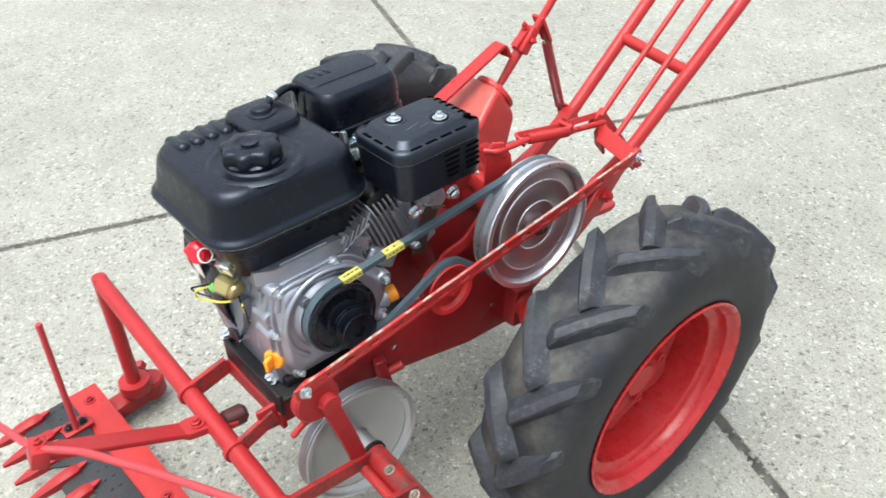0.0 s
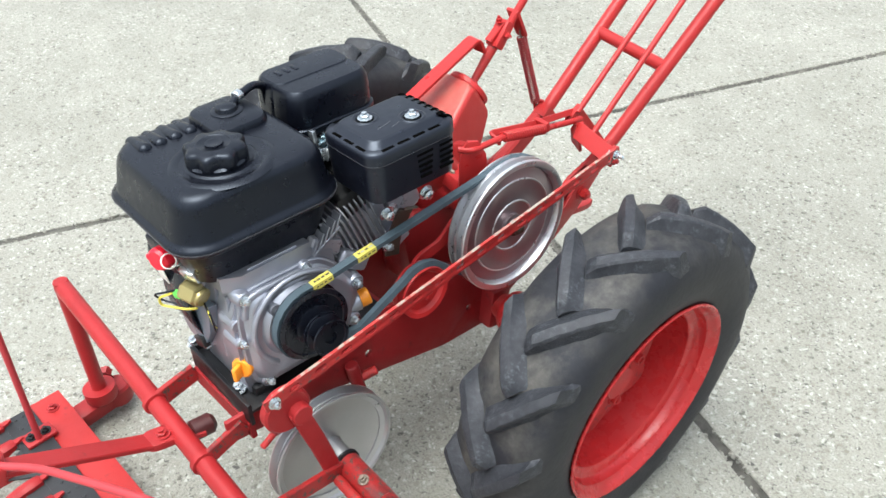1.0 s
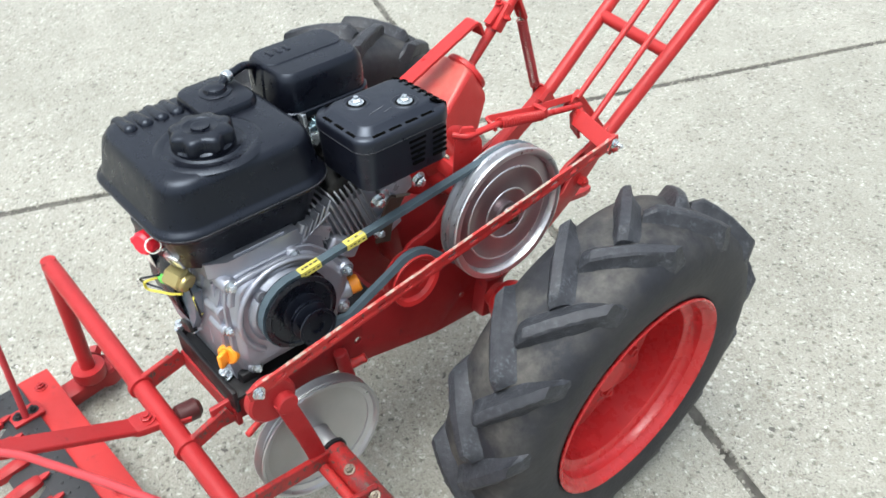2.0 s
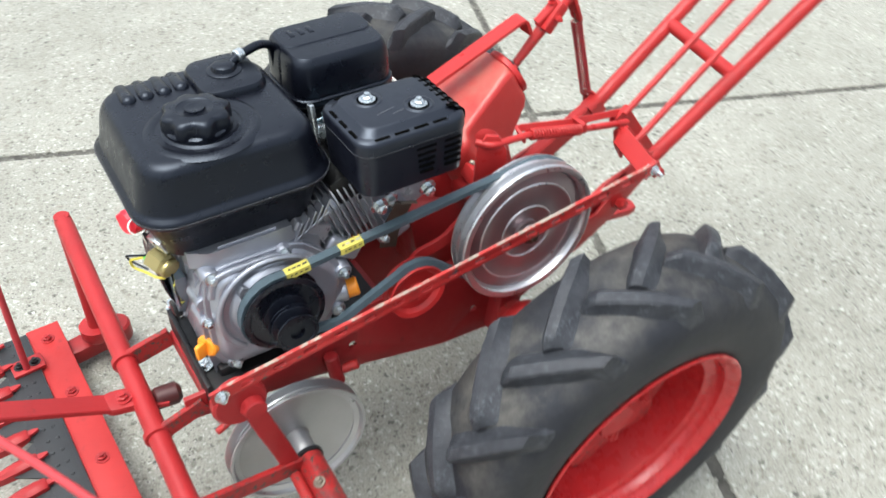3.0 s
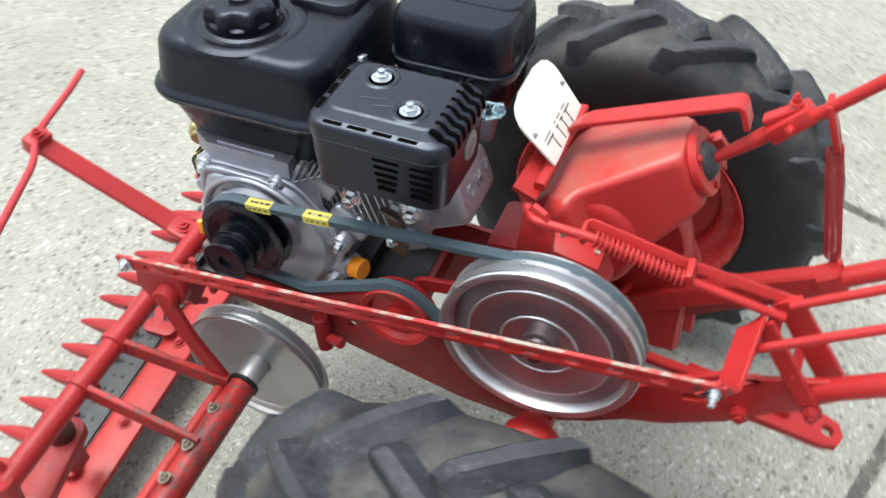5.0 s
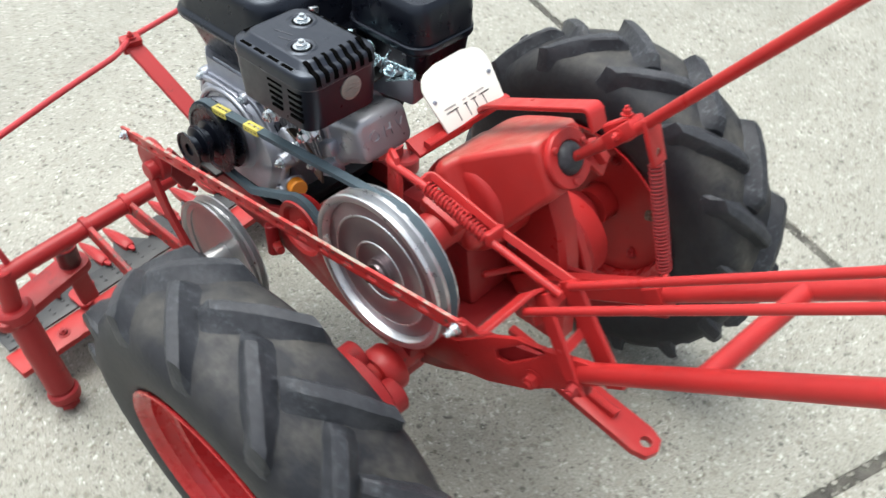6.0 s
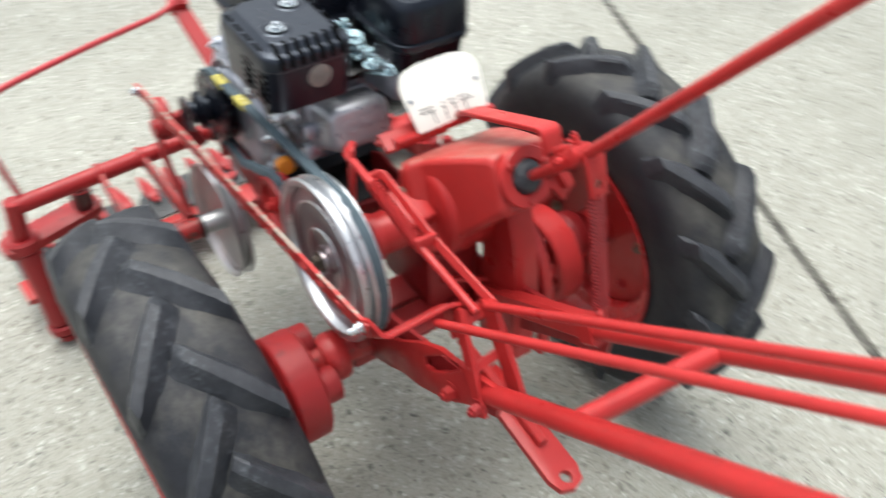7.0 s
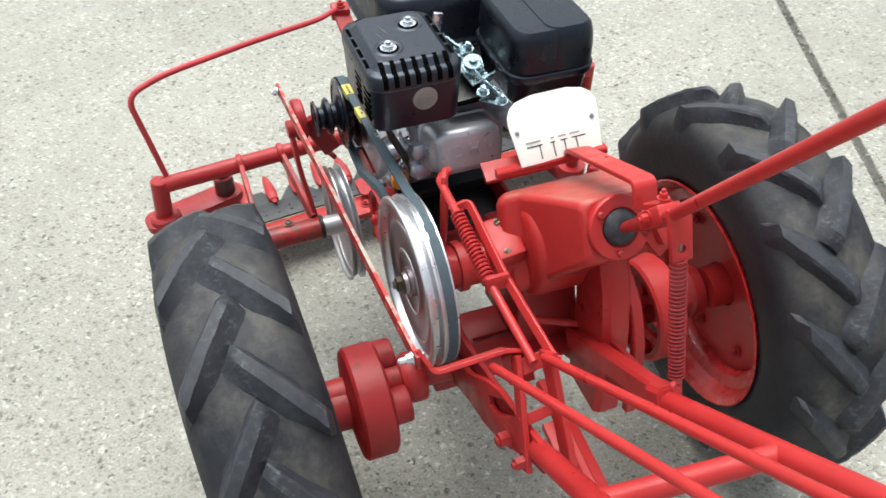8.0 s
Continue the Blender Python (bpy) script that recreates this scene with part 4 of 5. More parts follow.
# white shift plate
plate_x = Vector((0.999, -0.003, 0.030)).normalized()
plate_up = Vector((0, 0.660, 0.751))
plate_up = (plate_up - plate_x * plate_up.dot(plate_x)).normalized()
PM = Matrix.Translation(Vector((0.0935, 0.0385, 0.509)) + plate_up * 0.039) @ Matrix((plate_x, plate_up, plate_x.cross(plate_up))).transposed().to_4x4()
outline = [(-0.0475, -0.040), (0.0475, -0.040), (0.0530, 0.010), (0.0525, 0.020), (0.048, 0.030), (0.040, 0.036), (0.022, 0.0405), (-0.020, 0.0405), (-0.038, 0.036), (-0.046, 0.030), (-0.0510, 0.020), (-0.0520, 0.010)]
outline = [(x * 1.10, y) for x, y in outline]
shift_plate = part("shift_plate", plate(outline, 0.003, PM, bevel=0.0006), WHITE_PLATE, tractor, "white painted shift-pattern plate")
for x0, x1, stem in ((-0.0410, -0.0210, -0.0250), (-0.0110, -0.0050, -0.0077), (0.0022, 0.0110, 0.0068), (0.0165, 0.0345, 0.0220)):
    bm = box((x1 - x0, 0.0013, 0.0005), ((x0 + x1) / 2, -0.0190, 0.0020))
    box((0.0012, 0.0165, 0.0005), (stem, -0.0275, 0.0020), bm=bm)
    bmesh.ops.transform(bm, matrix=PM, verts=bm.verts)
    part("shift_mark", bm, INK, shift_plate, smooth=0)
for x, w in ((-0.0320, 0.0190), (-0.0075, 0.0050), (0.0050, 0.0100), (0.0215, 0.0130)):
    bm = box((w, 0.0020, 0.0005), (x, -0.0140, 0.0020))
    bmesh.ops.transform(bm, matrix=PM, verts=bm.verts)
    part("print_bar", bm, FADED_INK, shift_plate, smooth=0)
for x in (-0.049, 0.048):
    part("plate_rivet", bolt(tuple(PM @ Vector((x, 0.000, 0.0015))), tuple(PM.to_3x3() @ Vector((0, 0, 1))), 0.0020, 0.0015), ALUMINIUM, shift_plate)

# perforated throttle rod along the machine's side
RF, RR = Vector((-0.172, 0.445, 0.410)), Vector((-0.160, -0.166, 0.477))
rd = (RR - RF)
n_rod = rd.length
slots = 15
for_holes = [[(0.0034 * math.cos(a), (k + 0.8) * n_rod / (slots + 1) + (0.0048 if math.sin(a) > 0 else -0.0048) + 0.0034 * math.sin(a)) for a in [2 * math.pi * (i + 0.5) / 12 for i in range(12)]] for k in range(slots)]
zv = rd.normalized()
xv = Vector((1, 0, 0)) - zv * zv.x
xv.normalize()
RODM = Matrix.Translation(RF) @ Matrix((Vector((zv.cross(xv).x, zv.cross(xv).y, zv.cross(xv).z)), zv, xv)).transposed().to_4x4()
part("perforated_strip", plate([(-0.0085, -0.012), (0.0085, -0.012), (0.0085, n_rod + 0.010), (-0.0085, n_rod + 0.010)], 0.004, RODM, bevel=0.0004, holes=for_holes), RED_WORN, tractor, "perforated steel strip, red paint worn off")
part("strip_edge", bar(RF + Vector((0, 0, 0.0090)), RR + Vector((0, 0, 0.0090)), 0.0042, 0.0012), BARE, tractor, "bare worn edge of the strip")
part("strip_bolt", bolt(tuple(RF + Vector((-0.003, 0, 0))), (-1, 0, 0), 0.0058, 0.007), ZINC, tractor)
part("strip_bolt", rod(tuple(RR + Vector((-0.018, 0, 0))), tuple(RR + Vector((0.01, 0, 0))), 0.0032, 10), ZINC, tractor)
part("strip_bolt", bolt(tuple(RR + Vector((-0.003, 0, 0))), (-1, 0, 0), 0.0052, 0.007), ZINC, tractor)


# ---- petrol engine ----
engine = thing("petrol_engine", "new single-cylinder engine with black tank and grey crankcase", "engine")
EY, EZ = 0.342, 0.413   # crankshaft
case = part("crankcase", loft([[(x, y, z) for y, z in ((EY - 0.078, 0.318), (EY + 0.080, 0.318), (EY + 0.084, 0.345), (EY + 0.082, EZ + 0.03), (EY + 0.060, EZ + 0.085), (EY - 0.03, EZ + 0.088), (EY - 0.075, EZ + 0.06), (EY - 0.080, 0.36))] for x in (-0.052, 0.118)]), ALUMINIUM, engine, "grey cast-aluminium crankcase", 30)
# side cover: a flanged lid with bolt bosses, flowing ridges and a round pulley seat
COVER = [(0.270, 0.330), (0.412, 0.330), (0.420, 0.350), (0.420, 0.440), (0.413, 0.470), (0.398, 0.483), (0.318, 0.483), (0.292, 0.478), (0.262, 0.448), (0.246, 0.424), (0.240, 0.400), (0.250, 0.366)]


def cover(shrink, x, soft=0.014):
    ring = arc([(y, z, 0) for y, z in COVER] + [(COVER[0][0], COVER[0][1], 0)], soft, 3)[1:]
    cy, cz = 0.335, 0.405
    out = []
    for p in ring:
        d = Vector((p.x - cy, p.y - cz))
        k = (d.length - shrink) / d.length
        out.append((x, cy + d.x * k, cz + d.y * k))
    return out


part("cover_gasket", loft([cover(-0.0006, -0.0500), cover(-0.0006, -0.0516)]), BLACK_PLASTIC, engine, smooth=0)
part("side_cover", loft([cover(0.0, -0.0516), cover(0.0, -0.0580), cover(0.0015, -0.0595), cover(0.0075, -0.0600), cover(0.010, -0.0625), cover(0.014, -0.0690), cover(0.018, -0.0705)]), ALUMINIUM, engine, "cast side cover with flowing ridges", 40)
for zz, y0, y1, up in ((0.4765, 0.404, 0.328, 0.0035), (0.4655, 0.398, 0.326, 0.0045)):
    part("cover_ridge", sweep(arc([(-0.0625, y0 + 0.006, zz - 0.030), (-0.0630, y0, zz - 0.004), (-0.0635, y0 - 0.02, zz), (-0.0635, y1, zz), (-0.0625, y1 - 0.03, zz - 0.016), (-0.061, y1 - 0.058, zz - 0.046)], 0.012), 0, flat=(0.0085, 2.2 * up, (1, 0, 0))), ALUMINIUM, engine, smooth=60)
wave = [(EY + 0.066 * math.cos(radians(a)), EZ + 0.066 * math.sin(radians(a))) for a in range(-50, 141, 10)]
part("cover_ridge", sweep([(-0.072, y if y > EY else EY + (y - EY) * 1.1, z) for y, z in wave], 0.0042, 10), ALUMINIUM, engine, smooth=60)
part("cover_boss", lathe([(0, 0), (0.056, 0), (0.053, 0.005), (0.048, 0.010), (0.036, 0.012), (0, 0.012)], across(-0.068, EY, EZ), 36), ALUMINIUM, engine)
for y, z, r in ((0.405, 0.474, 0.0108), (0.316, 0.474, 0.0098), (0.244, 0.410, 0.0115), (0.4185, 0.436, 0.0095), (0.4185, 0.407, 0.0095), (0.256, 0.352, 0.0105), (0.397, 0.333, 0.0105), (0.300, 0.328, 0.0105)):
    long = y > 0.41
    part("bolt_boss", lathe([(0, 0), (r * 1.12, 0), (r, 0.02 if not long else 0.03), (r - 0.0015, 0.022 if not long else 0.0315), (0, 0.022 if not long else 0.0315)], across(-0.042 if not long else -0.026, y, z), 20), ALUMINIUM, engine)
    if z != 0.436:
        part("cover_bolt", bolt((-0.0635 if not long else -0.0570, y, z), (-1, 0, 0), 0.0055, 0.007), ZINC, engine)
part("cover_stud", lathe([(0, 0), (0.010, 0), (0.008, 0.012), (0.0035, 0.013), (0.0035, 0.010), (0, 0.010)], across(-0.066, 0.374, 0.448), 18), ALUMINIUM, engine)
# upper casting between the cover and the tank, and the short fins behind it
part("case_shelf", loft([[(x, y, z) for x, y in ((-0.0555, 0.300), (-0.0555, 0.400), (-0.042, 0.422), (0.05, 0.430), (0.05, 0.300))] for z in (0.482, 0.5015, 0.5035)]), ALUMINIUM, engine)
part("case_strap", bar((-0.050, 0.388, 0.5045), (-0.050, 0.318, 0.5045), 0.004, 0.003), ALUMINIUM, engine)
for k in range(5):
    part("short_fin", box((0.016, 0.0026, 0.030), (-0.048, 0.294 - 0.0095 * k, 0.486 + 0.0055 * k), (28, 0, 0), 0.0005, 1), ALUMINIUM, engine)
part("fin_strap", bar((-0.0535, 0.297, 0.478), (-0.0535, 0.252, 0.503), 0.004, 0.005, (1, 0, 0)), ALUMINIUM, engine)
part("fin_block", box((0.05, 0.050, 0.022), (-0.026, 0.275, 0.480), (28, 0, 0), 0.003), DARK_ALUMINIUM, engine)
part("rear_boss", box((0.020, 0.05, 0.026), (-0.044, 0.236, 0.436), (35, 0, 0), 0.006, 3), ALUMINIUM, engine)
for y, z, w in ((0.156, 0.472, 0.020), (0.158, 0.440, 0.026)):
    part("cylinder_lug", box((0.022, w, 0.020), (-0.046, y, z), (-20, 0, 6), 0.003), ALUMINIUM, engine)
part("cylinder_bolt", bolt((-0.055, 0.182, 0.436), (-1, 0, 0), 0.006, 0.008), ZINC, engine)
part("cylinder_bolt", bolt((-0.048, 0.226, 0.440), (-1, 0, 0.2), 0.005, 0.006), ZINC, engine)
for k in range(3):
    part("case_ridge", bar((-0.040 + 0.03 * k, EY + 0.082, 0.36), (-0.040 + 0.03 * k, EY + 0.075, EZ + 0.06), 0.005, 0.006, (0, 1, 0.3)), ALUMINIUM, engine)
part("breather_cover", box((0.08, 0.075, 0.012), (0.0, EY + 0.005, EZ + 0.092), bevel=0.004), ALUMINIUM, engine)
part("mounting_foot", box((0.15, 0.028, 0.016), (0.012, EY + 0.064, 0.322), bevel=0.004), BLACK_PAINT, engine)
part("mounting_foot", box((0.16, 0.035, 0.016), (0.03, EY - 0.085, 0.322), bevel=0.004), BLACK_PAINT, engine)
for x in (-0.035, 0.09):
    part("mounting_bolt", bolt((x, EY + 0.088, 0.318), (0, 0.3, 1), 0.0075, 0.009), ZINC, engine)
part("drain_plug", rod((0.046, EY + 0.066, 0.346), (0.044, EY + 0.092, 0.344), 0.0085, 6), ZINC, engine, "zinc drain plug")
# orange oil filler plugs
bm = lathe([(0, 0), (0.013, 0), (0.0145, 0.002), (0.0145, 0.009), (0.012, 0.011), (0, 0.011)], frame_to((-0.046, EY + 0.076, 0.363), (-0.064, EY + 0.108, 0.367)), 24)
box((0.007, 0.016, 0.022), (-0.054, EY + 0.092, 0.364), (0, 0, 25), 0.003, bm=bm)
part("oil_plug", bm, ORANGE, engine, "orange plastic oil plug")
bm = lathe([(0, 0), (0.013, 0), (0.0125, 0.002), (0.0125, 0.014), (0.011, 0.016), (0, 0.016)], frame_to((-0.050, EY - 0.105, 0.368), (-0.058, EY - 0.135, 0.374)), 24)
part("oil_plug", bm, ORANGE, engine, "orange plastic oil plug")
part("filler_neck", rod((-0.040, EY - 0.07, 0.364), (-0.050, EY - 0.106, 0.368), 0.015, 20), ALUMINIUM, engine)

# finned cylinder leaning to the rear
CYL = Matrix.Translation((0.012, EY - 0.07, EZ + 0.03)) @ Matrix.Rotation(radians(70), 4, "X")
cyl = part("cylinder", (lambda bm: (bmesh.ops.transform(bm, matrix=CYL, verts=bm.verts), bm)[1])(loft([[(x, y, z) for x, y in rounded(0.085, 0.085, 0.03)] for z in (0, 0.100)])), ALUMINIUM, engine, "finned cylinder barrel")
for k in range(12):
    bm = plate(rounded(0.112 if k < 8 else 0.106, 0.112, 0.022), 0.0022, Matrix.Translation((0, 0.004, 0.008 + 0.0079 * k)))
    bmesh.ops.transform(bm, matrix=CYL, verts=bm.verts)
    part("cooling_fin", bm, DARK_ALUMINIUM, cyl)
part("cylinder_head", (lambda bm: (bmesh.ops.transform(bm, matrix=CYL, verts=bm.verts), bm)[1])(box((0.088, 0.060, 0.036), (-0.004, -0.010, 0.096), bevel=0.005)), ALUMINIUM, engine, "cast cylinder head")
part("air_baffle", (lambda bm: (bmesh.ops.transform(bm, matrix=CYL, verts=bm.verts), bm)[1])(box((0.108, 0.040, 0.050), (0.006, 0.046, 0.080), bevel=0.008)), BLACK_PAINT, engine, "black sheet baffle over the cylinder")
VM = Matrix.Translation((-0.005, 0.016, -0.0315)) @ CYL @ Matrix.Translation((-0.003, 0.014, 0.138))
bm = loft([[(x, y, z) for x, y in rounded(w, h, r)] for z, w, h, r in ((0.004, 0.098, 0.069, 0.014), (0.007, 0.098, 0.069, 0.014), (0.008, 0.092, 0.063, 0.013), (0.048, 0.087, 0.057, 0.013), (0.0535, 0.083, 0.053, 0.012), (0.056, 0.077, 0.047, 0.010), (0.0565, 0.066, 0.036, 0.008))])
bmesh.ops.transform(bm, matrix=VM, verts=bm.verts)
valve = part("valve_cover", bm, DARK_ALUMINIUM, engine, "grey painted valve cover with raised letters", 40)


def letters(text, size, m, mat, parent, name, depth=0.0008, align="CENTER"):
    cu = bpy.data.curves.new(name, "FONT")
    cu.body, cu.size, cu.extrude, cu.align_x, cu.align_y = text, size, depth, align, "CENTER"
    tmp = bpy.data.objects.new(name, cu)
    scene.collection.objects.link(tmp)
    me = bpy.data.meshes.new_from_object(tmp.evaluated_get(bpy.context.evaluated_depsgraph_get()))
    bpy.data.objects.remove(tmp)
    me.materials.clear()
    me.materials.append(mat)
    me.transform(m)
    ob = new(name, me)
    ob.parent = parent
    return ob


letters("O H V", 0.021, VM @ Matrix.Translation((0.004, 0.001, 0.0567)), DARK_ALUMINIUM, valve, "raised_letters", 0.0016)

# engine pulley: three steps
pul = holder(engine, "step_pulley", (-0.086, 0.3395, 0.4215))
part("pulley_step", lathe([(0, 0)] + vee(0.0505, 0.0, 0.020, 0.012) + [(0.0445, 0.021), (0.0425, 0.0195), (0.028, 0.0195), (0, 0.0195)], across(0, 0, 0), 56), BLACK_GLOSS, pul, "glossy black pulley flange", 30)
part("pulley_step", lathe([(0, 0.0195)] + vee(0.0275, 0.0195, 0.018, 0.010) + [(0.017, 0.0375), (0, 0.0375)], across(0, 0, 0), 48), BLACK_PLASTIC, pul, smooth=30)
part("pulley_step", lathe([(0, 0.0375)] + vee(0.0255, 0.0375, 0.019, 0.010) + [(0.022, 0.0565), (0.021, 0.0550), (0.009, 0.0550), (0.009, 0.051), (0, 0.051)], across(0, 0, 0), 48), BLACK_PLASTIC, pul, smooth=30)

# fuel tank
TX, TY = 0.046, 0.350
# height, width, depth, corner radius, and the shift of each level to the far side
levels = [(0.492, 0.160, 0.160, 0.030, 0.004), (0.496, 0.178, 0.172, 0.034, 0.004), (0.546, 0.212, 0.200, 0.040, 0.005), (0.5515, 0.226, 0.212, 0.043, 0.005), (0.5550, 0.2335, 0.2185, 0.046, 0.005), (0.5580, 0.2355, 0.2205, 0.047, 0.005), (0.5610, 0.2355, 0.2205, 0.047, 0.005), (0.5645, 0.2310, 0.2165, 0.045, 0.005),
          (0.5665, 0.2235, 0.2090, 0.042, 0.004), (0.570, 0.2200, 0.2060, 0.042, 0.004), (0.606, 0.2090, 0.1930, 0.039, 0.000), (0.614, 0.2050, 0.1885, 0.038, -0.001), (0.6205, 0.1980, 0.1810, 0.036, -0.002), (0.6245, 0.1890, 0.1720, 0.033, -0.002), (0.6262, 0.176, 0.159, 0.029, -0.002), (0.6265, 0.13, 0.12, 0.02, -0.002)]
tank = part("fuel_tank", moulding([(z, w, h * 1.045, r, TX + dx, TY) for z, w, h, r, dx in levels]), BLACK_PLASTIC, engine, "matt black moulded fuel tank", 40)
# the highlight on the black seam, laid on as a grey ring
part("tank_seam", loft([[(x + TX + 0.005, y + TY, z) for x, y in rounded(0.2368, 0.2318, 0.0474)] for z in (0.5588, 0.5602)]), SEAM_GREY, tank, "thin grey line for the glint on the tank seam")
raised = moulding([(0.612, 0.092, 0.080, 0.022, TX + 0.045, TY - 0.044), (0.630, 0.092, 0.080, 0.022, TX + 0.045, TY - 0.044), (0.6350, 0.086, 0.074, 0.020, TX + 0.045, TY - 0.044), (0.6368, 0.076, 0.064, 0.017, TX + 0.045, TY - 0.044), (0.6372, 0.050, 0.040, 0.012, TX + 0.045, TY - 0.044)])
part("tank_shoulder", raised, BLACK_PLASTIC, tank)
for k in range(4):
    part("tank_rib", box((0.058, 0.0185, 0.027), (TX + 0.071, TY + 0.006 + 0.0205 * k, 0.6165), (0, 9, 0), 0.0088, 5), BLACK_PLASTIC, tank)
part("filler_recess", lathe([(0.066, -0.0012), (0.061, 0.0018), (0.056, 0.0026), (0.051, 0.0008), (0.046, -0.0002), (0.041, 0.0024), (0.036, 0.001)], Matrix.Translation((0.004, 0.364, 0.6258)), 48), BLACK_PLASTIC, tank)
bm = bmesh.new()
rings = []
for r0, z, wav in ((0.030, 0.6265, 0), (0.0370, 0.6268, 0), (0.0370, 0.631, 0.0), (0.0360, 0.633, 0.0032), (0.0358, 0.6445, 0.0032), (0.0340, 0.6480, 0.0026), (0.030, 0.6500, 0.0014), (0.020, 0.6505, 0), (0.019, 0.6497, 0)):
    rings.append([bm.verts.new((0.006 + (r0 + wav * math.cos(8 * a)) * math.cos(a), 0.368 + (r0 + wav * math.cos(8 * a)) * math.sin(a), z)) for a in [2 * math.pi * i / 64 for i in range(64)]])
for p, q in zip(rings, rings[1:]):
    for i in range(64):
        bm.faces.new((p[i], p[(i + 1) % 64], q[(i + 1) % 64], q[i]))
bm.faces.new(rings[-1])
part("filler_cap", bm, BLACK_PLASTIC, tank, "fluted black filler cap", 40)
part("cap_mark", lathe([(0, 0.6498), (0.011, 0.6498), (0.011, 0.6510), (0.009, 0.6512), (0.007, 0.6505), (0, 0.6505)], Matrix.Translation((0.006, 0.368, 0)), 20), BLACK_PLASTIC, tank)
part("vent_cap", lathe([(0, 0.634), (0.021, 0.634), (0.021, 0.638), (0.018, 0.6395), (0.015, 0.6395), (0.0135, 0.644), (0.010, 0.646), (0, 0.646)], Matrix.Translation((0.092, 0.305, 0)), 28), BLACK_PLASTIC, tank, "small black vent cap")
hose = sweep(arc([(0.094, 0.298, 0.640), (0.101, 0.284, 0.645), (0.116, 0.250, 0.646), (0.128, 0.230, 0.634), (0.130, 0.226, 0.59)], 0.02), 0.0055, 12)
part("vent_hose", hose, BLACK_PLASTIC, tank, "black rubber hose")
part("hose_clip", rod((0.099, 0.287, 0.646), (0.104, 0.277, 0.646), 0.0078, 16), ZINC, tank, "bright hose clip")

# muffler under its black guard
MX, MY = -0.064, 0.166
guard = part("muffler_guard", moulding([(0.552, 0.105, 0.131, 0.018, MX, MY), (0.580, 0.108, 0.136, 0.020, MX, MY), (0.605, 0.110, 0.138, 0.021, MX, MY), (0.606, 0.112, 0.140, 0.022, MX, MY), (0.616, 0.112, 0.140, 0.022, MX, MY), (0.6205, 0.1095, 0.1375, 0.021, MX, MY), (0.6228, 0.105, 0.133, 0.019, MX, MY),
                                     (0.6234, 0.094, 0.122, 0.017, MX, MY), (0.6240, 0.0925, 0.1205, 0.017, MX, MY), (0.6300, 0.0815, 0.1095, 0.015, MX, MY), (0.6314, 0.078, 0.106, 0.014, MX, MY), (0.6318, 0.072, 0.100, 0.012, MX, MY)]), GUARD_BLACK, engine, "black pressed-steel muffler guard with slots", 40)
# a grey ring paints the highlight along the guard's lip
part("guard_seam", loft([[(x + MX, y + MY, z) for x, y in rounded(0.1126, 0.1406, 0.0222)] for z in (0.6062, 0.6069)]), SEAM_GREY, guard, "thin grey line for the glint on the guard lip")
for bx, by in ((-0.046, 0.189), (-0.084, 0.144)):
    part("guard_dimple", lathe([(0.0185, 0.0), (0.0155, 0.0014), (0.012, 0.0002), (0, 0.0002)], Matrix.Translation((bx, by, 0.6316)), 28), GUARD_BLACK, guard)
    part("guard_bolt", bolt((bx, by, 0.6318), (0, 0, 1), 0.0066, 0.0055), ZINC, guard)
for k, (bx, by, n) in enumerate(((-0.078, 0.183, 0.026), (-0.086, 0.171, 0.016))):
    part("stamped_mark", box((0.0014, n, 0.0004), (bx, by, 0.6320), (0, 0, 14)), SEAM_GREY, guard, smooth=0)
# black strips in place of openings, with the shade inside as their colour
slot_shade = plain("shade_of_open_slots", (0.003, 0.003, 0.003), 0.9, gloss=0.0)
for k in range(4):
    for x in (MX - 0.0496, MX + 0.0496):
        part("guard_slot", box((0.0042, 0.0175, 0.0024), (x, MY + 0.040 - 0.0240 * k, 0.6226), (0, 3 if x > MX else -3, 0)), slot_shade, guard, smooth=0)
for k in range(3):
    part("guard_slot", box((0.0165, 0.0042, 0.0024), (MX - 0.026 + 0.024 * k, MY + 0.0636, 0.6226), (3, 0, 0)), slot_shade, guard, smooth=0)
for k in range(7):
    louvre = sweep(arc([(MX - 0.038 + 0.0125 * k, MY + y, z) for y, z in ((-0.0480, 0.6312), (-0.0548, 0.6300), (-0.0600, 0.6238), (-0.0665, 0.6230), (-0.0690, 0.6205), (-0.0701, 0.6150), (-0.0701, 0.6105))], 0.002, 2), 0, flat=(0.0022, 0.0056, (1, 0, 0)))
    part("guard_louvre", louvre, slot_shade, guard, "black strip for the shade in a louvre slot", 0)
for k in range(5):
    for y, n in ((MY - 0.012, 0.026 - 0.002 * k), (MY - 0.046, 0.022)):
        part("guard_vent", box((0.0024, n, 0.0036), (MX - 0.0540, y, 0.598 - 0.0080 * k), (0, -2, 0), 0.0006), slot_shade, guard, smooth=0)
exhaust = part("exhaust_outlet", lathe([(0, 0), (0.0145, 0), (0.0145, 0.003), (0.012, 0.004), (0, 0.003)], frame_to((-0.057, 0.099, 0.589), (-0.057, 0.05, 0.589)), 28), GAUZE, guard, "round gauze exhaust outlet")
for k in range(7):
    w = 2 * math.sqrt(max(0, 0.011 ** 2 - (0.0034 * (k - 3)) ** 2))
    part("gauze_wire", box((w, 0.0008, 0.0007), (-0.057, 0.0950, 0.589 + 0.0034 * (k - 3))), GAUZE, guard, smooth=0)
